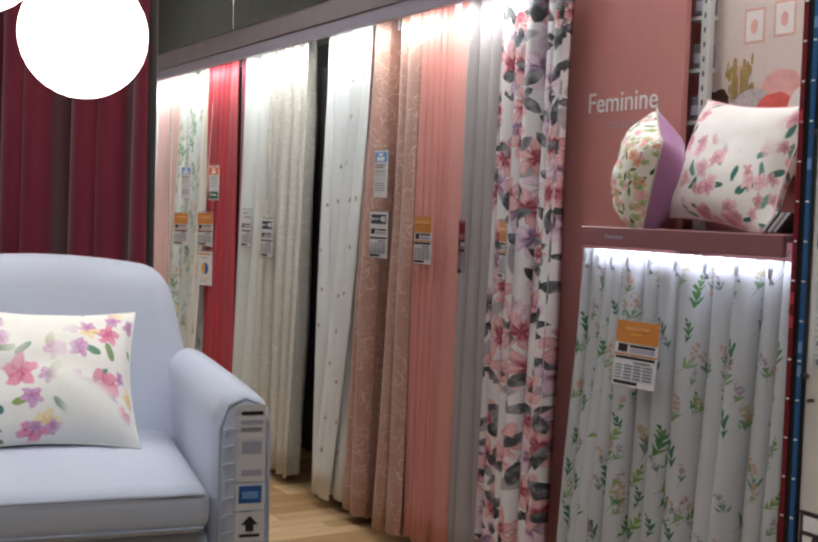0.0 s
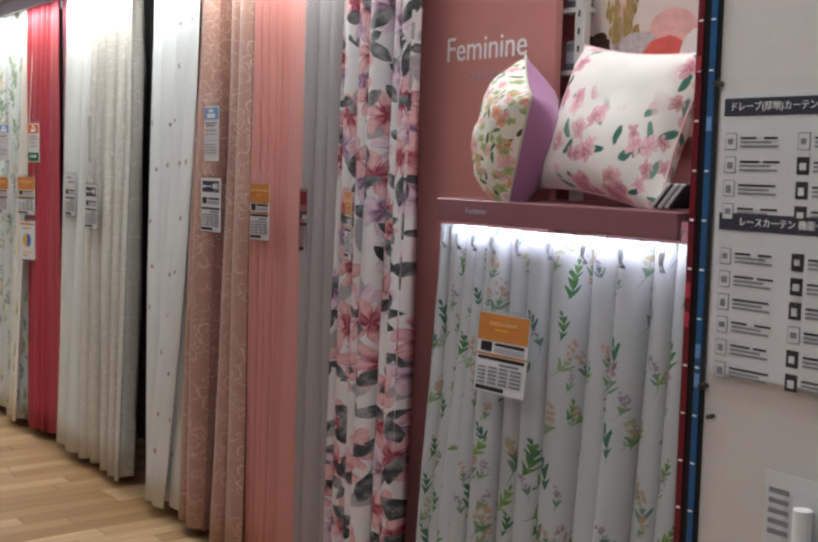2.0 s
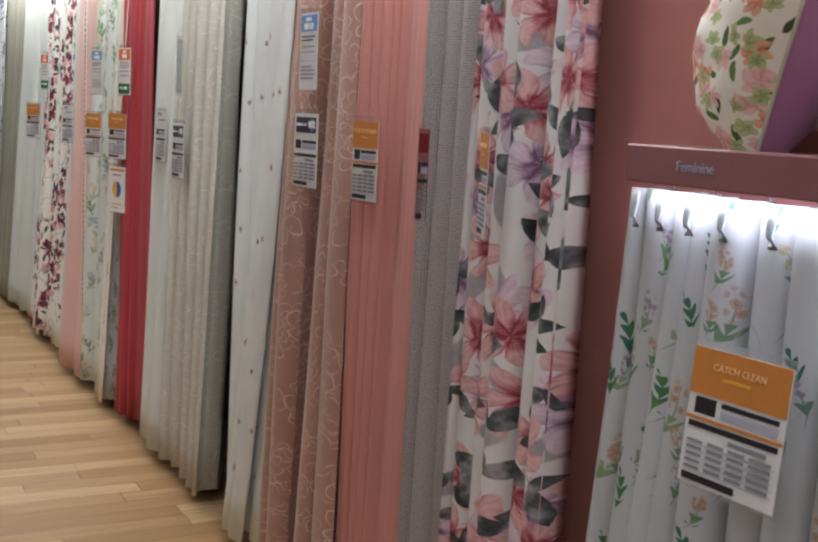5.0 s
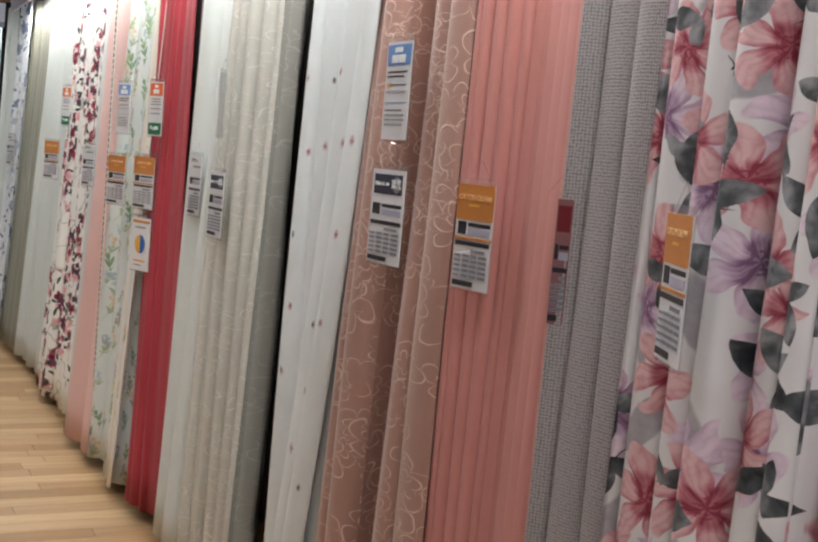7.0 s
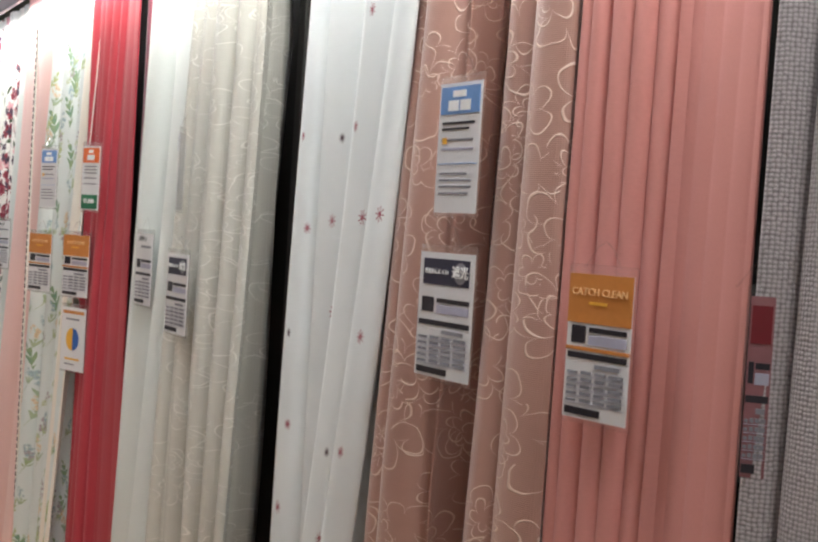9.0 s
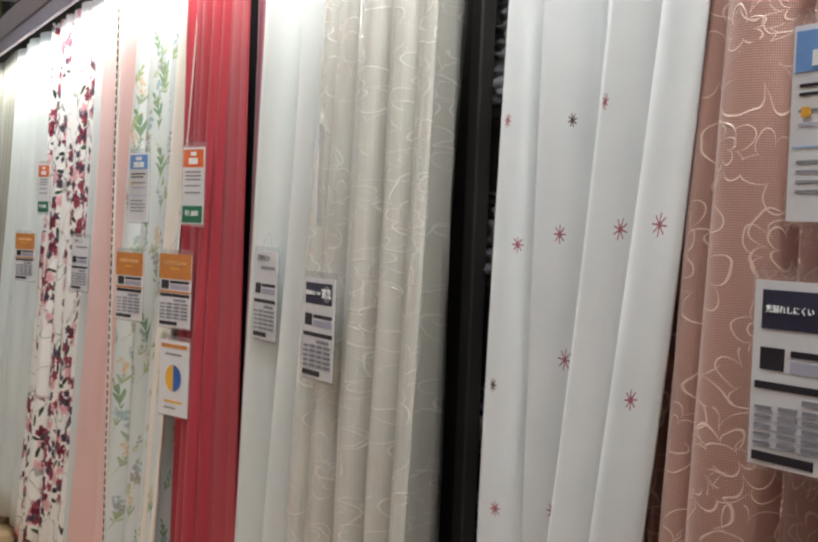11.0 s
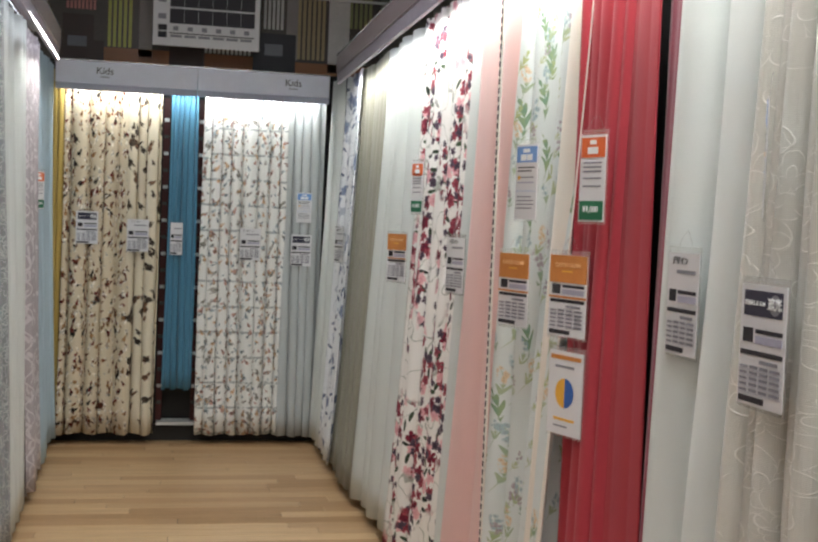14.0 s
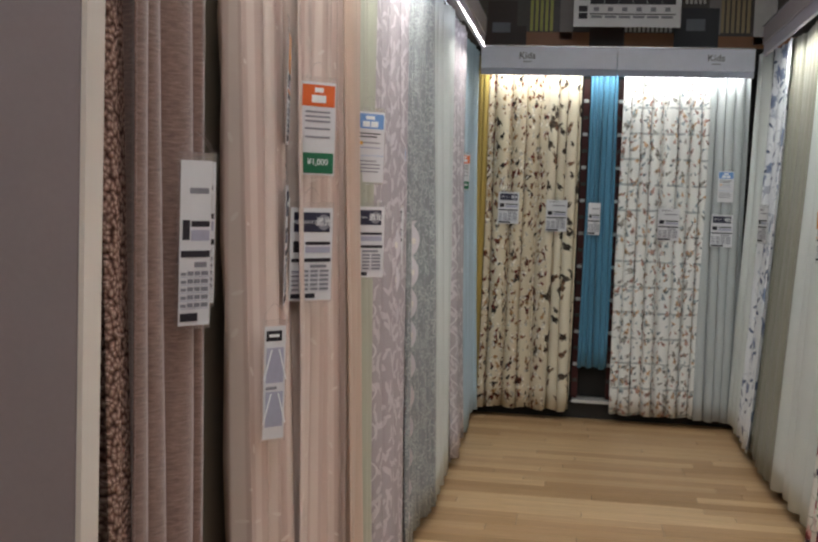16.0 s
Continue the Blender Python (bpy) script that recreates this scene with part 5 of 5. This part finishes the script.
def lace_edging(m, z0, z1, depth, label):
    """A scalloped border that stands out from a lace curtain's edge."""
    t = thing("lace_edging", m, label, "lace edging")
    b = bmesh.new()
    n = 160
    rows = []
    for i in range(n + 1):
        z = z0 + (z1 - z0) * i / n
        d = depth * (0.45 + 0.55 * abs(math.sin(z * 28.0)) ** 0.7)
        sway = 0.006 * math.sin(z * 5.0)
        rows.append([b.verts.new((x, y, z)) for x, y in ((sway, 0.0), (sway + 0.010, -d), (sway + 0.0125, -d), (sway + 0.0025, 0.0))])
    for p, q in zip(rows, rows[1:]):
        for k in range(4):
            b.faces.new((p[k], p[(k + 1) % 4], q[(k + 1) % 4], q[k]))
    part("border", b, LACE, t, smooth=False)
    for i in range(int((z1 - z0) * 28.0 / math.pi)):
        zc = (i + 0.5 + math.ceil(z0 * 28.0 / math.pi)) * math.pi / 28.0
        part("flower", box(-0.001, 0.004, -depth * 0.72, -depth * 0.42, zc - 0.010, zc + 0.010, 0.002), CREAM, t)
    return t


for y, depth in ((3.74, 0.035), (4.10, 0.048)):
    lace_edging(at_opposite(y, 0, 0.03), 0.08, 1.25, depth, "scalloped pale lace border of the lilac lace curtain")
structure("trim_panel", box(-1.547, -1.540, 1.383, 1.432, 0, 2.3), CREAM, "cream edge strip of the end panel")
end_panel = structure("end_panel", box(-2.6, -1.548, 1.385, 1.43, 0, 2.3, 0.002), WALL_GREY, "grey mauve end panel of the facing row")

# ---- tags ----
SLEEVED = "hung on a curtain"
for y, z, x, turn, kind, w, h in (
    (0.566, 1.354, -0.052, 4, "dark", 0.135, 0.190), (0.535, 1.606, -0.066, 2, "blue", 0.105, 0.192),
    (0.228, 1.343, -0.040, 8, "orange", 0.105, 0.185), (-0.343, 1.335, -0.060, -24, "orange", 0.115, 0.195),
    (1.722, 1.297, -0.058, 2, "dark", 0.130, 0.190), (2.086, 1.335, -0.022, 2, "white", 0.12, 0.19),
    (2.570, 1.312, -0.074, 18, "orange", 0.135, 0.185), (2.558, 1.094, -0.074, 18, "pie", 0.125, 0.190),
    (2.425, 1.574, -0.082, 20, "green", 0.082, 0.185), (2.908, 1.304, -0.100, 18, "orange", 0.130, 0.185),
    (2.812, 1.576, -0.108, 18, "blue", 0.09, 0.185), (3.70, 1.33, -0.060, 14, "white", 0.12, 0.18),
    (4.59, 1.326, -0.082, 24, "orange", 0.13, 0.19), (4.30, 1.60, -0.070, 20, "green", 0.08, 0.19),
    (6.42, 1.33, -0.060, 14, "white", 0.12, 0.19), (1.745, 1.585, -0.055, -30, "blue", 0.08, 0.185),
):
    names = {"orange": "orange and white price tag", "dark": "navy and white price tag", "blue": "blue-headed white notice tag", "white": "plain white price tag", "swatch": "slim white strip tag with fold drawings", "pie": "white tag with amber and blue pie chart", "green": "white tag with orange top and green foot"}
    tag_card(at_row(y, z, x, turn), kind, names[kind] + " " + SLEEVED, w, h)
tag_card(at_row(-0.004, 1.335, -0.010, 42), "red", "dark red price tag half hidden between two curtains", 0.026, 0.2)
tag_card(at_row(-1.085, 1.066, -0.092, 4) @ pose(0, 0, 0, -5), "orange", "orange and white price tag on the herb curtain", 0.168, 0.19)
for y, z, out, turn, kind, w, h in (
    (2.38, 1.315, 0.085, -42, "dark", 0.105, 0.19), (2.41, 1.572, 0.085, -45, "green", 0.085, 0.19),
    (3.10, 1.310, 0.06, -52, "dark", 0.125, 0.19), (3.15, 1.565, 0.06, -42, "blue", 0.10, 0.19),
    (3.75, 1.30, 0.02, -42, "dark", 0.13, 0.19), (6.2, 1.56, 0.03, -30, "green", 0.09, 0.19),
    (2.13, 1.10, 0.08, -42, "swatch", 0.046, 0.21), (2.25, 1.643, 0.062, 12, "orange", 0.09, 0.205), (2.26, 1.359, 0.062, 12, "dark", 0.10, 0.23),
    (3.95, 1.50, 0.04, 6, "blue", 0.09, 0.19),
):
    tag_card(at_opposite(y, z, out, turn), kind, names[kind] + " " + SLEEVED, w, h)
for y, out, h in ((1.70, 0.07, 0.24), (1.765, 0.055, 0.215)):
    tag_card(at_opposite(y, 1.39, out, -36), "white", "white size tag in a long clear sleeve on the mauve curtain", 0.054, h)
for x, kind, z in ((-1.463, "dark", 1.367), (-1.175, "white", 1.330), (-0.953, "white", 1.319), (-0.52, "white", 1.30), (-0.215, "dark", 1.275)):
    tag_card(at_end(x, z, 6.955), kind, names[kind] + " on a children's curtain", 0.125 if x != -0.953 else 0.07, 0.19, "tags on the end wall")
tag_card(at_end(-0.205, 1.528, 6.95), "blue", names["blue"] + " on a grey curtain", 0.09, 0.18, "tags on the end wall")

# ---- armchair on a plinth ----
CHAIR = pose(-1.845, -1.358, 0.45, 0, 0, -10.8)


def soft_box(x0, x1, y0, y1, z0, z1, r, puff=0.0):
    b = box(x0, x1, y0, y1, z0, z1, r, 4)
    bmesh.ops.subdivide_edges(b, edges=[e for e in b.edges if e.calc_length() > 0.12], cuts=5, use_grid_fill=True)
    c = Vector(((x0 + x1) / 2, (y0 + y1) / 2, (z0 + z1) / 2))
    for v in b.verts:
        if puff:
            a, d = (v.co.x - c.x) / (x1 - x0) * 2, (v.co.y - c.y) / (y1 - y0) * 2
            if v.co.z > c.z:
                v.co.z += puff * (1 - a * a) * (1 - d * d)
    return b


def armchair(m):
    t = thing("armchair", m, "pale blue upholstered armchair on a white plinth", "armchair")
    part("base", soft_box(-0.285, 0.285, -0.315, 0.30, 0.13, 0.350, 0.02), UPHOLSTERY, t, smooth=True)
    part("seat_cushion", soft_box(-0.283, 0.283, -0.345, 0.20, 0.352, 0.436, 0.030, 0.026), UPHOLSTERY, t, smooth=True)
    part("piping", tube([(-0.27, -0.341, 0.424), (-0.1, -0.348, 0.426), (0.1, -0.348, 0.426), (0.27, -0.341, 0.424)], 0.0035, 6), PIPING, t)
    part("piping", tube([(-0.27, -0.343, 0.366), (0.27, -0.343, 0.366)], 0.0035, 6), PIPING, t)
    b = soft_box(-0.34, 0.34, 0.0, 0.13, 0.34, 0.772, 0.055)
    for v in b.verts:
        f = max(0.0, (v.co.z - 0.34) / 0.45)
        v.co.z += 0.030 * f * f * (1 - (v.co.x / 0.34) ** 2)
        v.co.y += 0.13 + 0.12 * f
        v.co.x *= 1.0 - 0.20 * f * f
    part("backrest", b, UPHOLSTERY, t, smooth=True)
    for s in (-1, 1):
        b = soft_box(min(s * 0.288, s * 0.392), max(s * 0.288, s * 0.392), -0.330, 0.24, 0.13, 0.60, 0.045)
        for v in b.verts:
            f = max(0.0, (v.co.z - 0.40) / 0.20)
            back = max(0.0, v.co.y + 0.05)
            v.co.z += f * (0.03 * back - 0.012 * abs(v.co.x - s * 0.33) / 0.05)
            v.co.x -= s * 0.06 * back * f
        arm = part("armrest", b, UPHOLSTERY, t, smooth=True)
        part("front_piping", tube([(s * 0.296, -0.331, 0.15), (s * 0.298, -0.325, 0.535), (s * 0.314, -0.325, 0.574), (s * 0.34, -0.325, 0.584), (s * 0.366, -0.325, 0.574), (s * 0.382, -0.325, 0.535), (s * 0.385, -0.331, 0.15)], 0.0035, 6), PIPING, arm)
        for i in range(12):
            part("gather", tube([(s * 0.302, -0.332, 0.20 + i * 0.03), (s * 0.312, -0.333, 0.204 + i * 0.03), (s * 0.322, -0.331, 0.203 + i * 0.03)], 0.002, 5), UPHOLSTERY, arm)
    for sx in (-0.29, 0.29):
        for sy in (-0.27, 0.25):
            part("leg", tube([(sx, sy, 0.14), (sx * 1.04, sy * 1.05, 0.0)], 0.018, 10), WOOD, t)
    return t


armchair(CHAIR)
cushion(CHAIR @ pose(0.025, -0.085, 0.456, -33, 2, 2), 0.33, 0.29, 0.11, CUSHION_BRIGHT, CUSHION_BRIGHT, "white cushion with bright garden flowers on the armchair", 8)
st = thing("care_tag", CHAIR @ pose(0.350, -0.334, 0.575), "long white product tag on the arm of the chair", "tag")
slab(st, "card", -0.025, 0.025, -0.135, 0.0, PAPER)
slab(st, "card", -0.025, 0.025, -0.185, -0.138, PAPER)
slab(st, "card", -0.025, 0.025, -0.24, -0.188, PAPER)
for z0, z1, x0, x1, mat in ((-0.018, -0.012, -0.018, 0.02, INK), (-0.034, -0.027, -0.018, 0.02, PALEINK), (-0.046, -0.040, -0.018, 0.018, GREYINK), (-0.086, -0.064, -0.016, 0.018, PALEINK), (-0.124, -0.114, -0.016, 0.02, PALEINK), (-0.172, -0.142, -0.02, 0.02, DEEPBLUE), (-0.164, -0.152, -0.014, 0.014, BLUEINK), (-0.232, -0.227, -0.018, 0.018, INK)):
    slab(st, "print_bar", x0, x1, z0, z1, mat, 0.0012 if mat is not BLUEINK else 0.0024)
b = bmesh.new()
b.faces.new([b.verts.new((x, -0.0032, z)) for x, z in ((-0.007, -0.222), (0.007, -0.222), (0.007, -0.210), (0.015, -0.210), (0.0, -0.194), (-0.015, -0.210), (-0.007, -0.210))])
part("arrow", b, INK, st)
pl = thing("plinth", CHAIR @ pose(0, 0, -0.45), "white display plinth under the armchair", "plinth")
part("body", box(-0.62, 0.42, -0.40, 0.56, 0.0, 0.43, 0.004), PLINTH_PAINT, pl)
part("top_board", box(-0.635, 0.435, -0.415, 0.575, 0.4305, 0.449, 0.003), PLINTH_PAINT, pl)

back = pose(-2.672, -0.054, 0, 0, 0, -30.3)
curtain(back, 1.42, 0.05, 2.3, WINE, "wine red curtain hung behind the armchair", 16, 0.046, group="", seed=77, flare=0.04, fullness=1.5)
rod = thing("curtain_rod", back, "dark rod holding the wine red curtain", "rod")
part("pole", tube([(-0.05, 0.02, 2.315), (1.46, 0.02, 2.315)], 0.012, 10), SHELF_STEEL, rod)
for x in (0.02, 1.40):
    part("support", tube([(x, 0.09, 0.0), (x, 0.09, 2.31), (x, 0.02, 2.315)], 0.014, 10), SHELF_STEEL, rod)

for place, r in (((-1.802, -1.515, 1.660), 0.112), ((-1.966, -1.419, 1.805), 0.112)):
    lamp = thing("pendant_lamp", pose(*place), "glowing white globe pendant lamp over the armchair", "pendant lamp", "globe lamps over the armchair")
    part("globe", ball(r), GLOBE, lamp, smooth=True)
    part("cap", tube([(0, 0, r - 0.01), (0, 0, r + 0.05)], 0.022, 14), SHELF_STEEL, lamp)
    part("cord", tube([(0, 0, r + 0.05), (0, 0, 3.39 - place[2])], 0.004, 6), TAPE_BLACK, lamp)

# ---- ceiling panels as fixtures ----
for cx, cy in ((-2.1, -3.5), (-0.44, -1.3), (-1.0, 1.0), (-0.85, 4.3), (-3.6, -1.4)):
    cl = thing("ceiling_light", pose(cx, cy, 3.365), "flat white ceiling light panel", "ceiling light", "ceiling lights")
    part("frame", box(-0.52, 0.52, -0.52, 0.52, 0.01, 0.034, 0.003), POST_PAINT, cl)
    part("diffuser", box(-0.5, 0.5, -0.5, 0.5, 0.0, 0.0095), STRIP, cl, "glowing white diffuser")

# ---- floor planks ----
floor = tagged(new("floor"), "oak plank floor with staggered joints", "", "", "structure")
rng = random.Random(12)
PLANK_W, GAP = 0.095, 0.0012
meshes = {}
far = []
count = 0
for r in range(int(12.0 / PLANK_W)):
    y0 = -4.6 + r * PLANK_W
    x = -4.6 - rng.random() * 0.9
    while x < 0.62:
        ln = rng.choice((0.6, 0.9, 1.2))
        a, b_ = max(x, -4.6), min(x + ln, 0.62)
        if b_ - a > 0.02:
            near = a > -2.3 and b_ < 0.63 and 0.9 < y0 < 7.1 and count < 300
            if near and abs((b_ - a) - ln) < 1e-6:
                if ln not in meshes:
                    bm = box(-ln / 2 + GAP, ln / 2 - GAP, -PLANK_W / 2 + GAP, PLANK_W / 2 - GAP, -0.004, 0.0, 0.0008)
                    me = bpy.data.meshes.new("plank")
                    bm.to_mesh(me)
                    bm.free()
                    me.materials.append(WOOD)
                    meshes[ln] = me
                o = new("plank", meshes[ln])
                o.parent = floor
                o.location = ((a + b_) / 2, y0 + PLANK_W / 2, 0)
                count += 1
            else:
                far.append((a, b_, y0))
        x += ln


def far_wood():
    k = Tree("oak_plank_field", 0.42, 0.45)
    r = k.t.nodes.new("ShaderNodeNewGeometry").outputs["Random Per Island"]
    n = k.noise(k.coord("Object", (1.2, 22, 1)), 2.2, 6, 0.65, 0.6)
    tone = k.ramp(r, (0.0, lin("a07c53")), (0.35, lin("b5926b")), (0.7, lin("caab83")), (1.0, lin("a8855f")))
    return k.done(k.mix(1.0, tone, k.ramp(n, (0.25, (0.62, 0.60, 0.56, 1)), (0.6, (1, 1, 1, 1))), "MULTIPLY"))


verts, faces = [], []
for a, b_, y0 in far:
    i = len(verts)
    x0, x1, ya, yb = a + GAP, b_ - GAP, y0 + GAP, y0 + PLANK_W - GAP
    verts += [(x0, ya, -0.004), (x1, ya, -0.004), (x1, yb, -0.004), (x0, yb, -0.004), (x0, ya, 0), (x1, ya, 0), (x1, yb, 0), (x0, yb, 0)]
    faces += [tuple(i + k for k in f) for f in ((4, 5, 6, 7), (0, 1, 5, 4), (1, 2, 6, 5), (2, 3, 7, 6), (3, 0, 4, 7))]
me = bpy.data.meshes.new("plank_field")
me.from_pydata(verts, [], faces)
me.materials.append(far_wood())
o = new("plank_field", me)
o.parent = floor
tagged(o, kind="stuff")
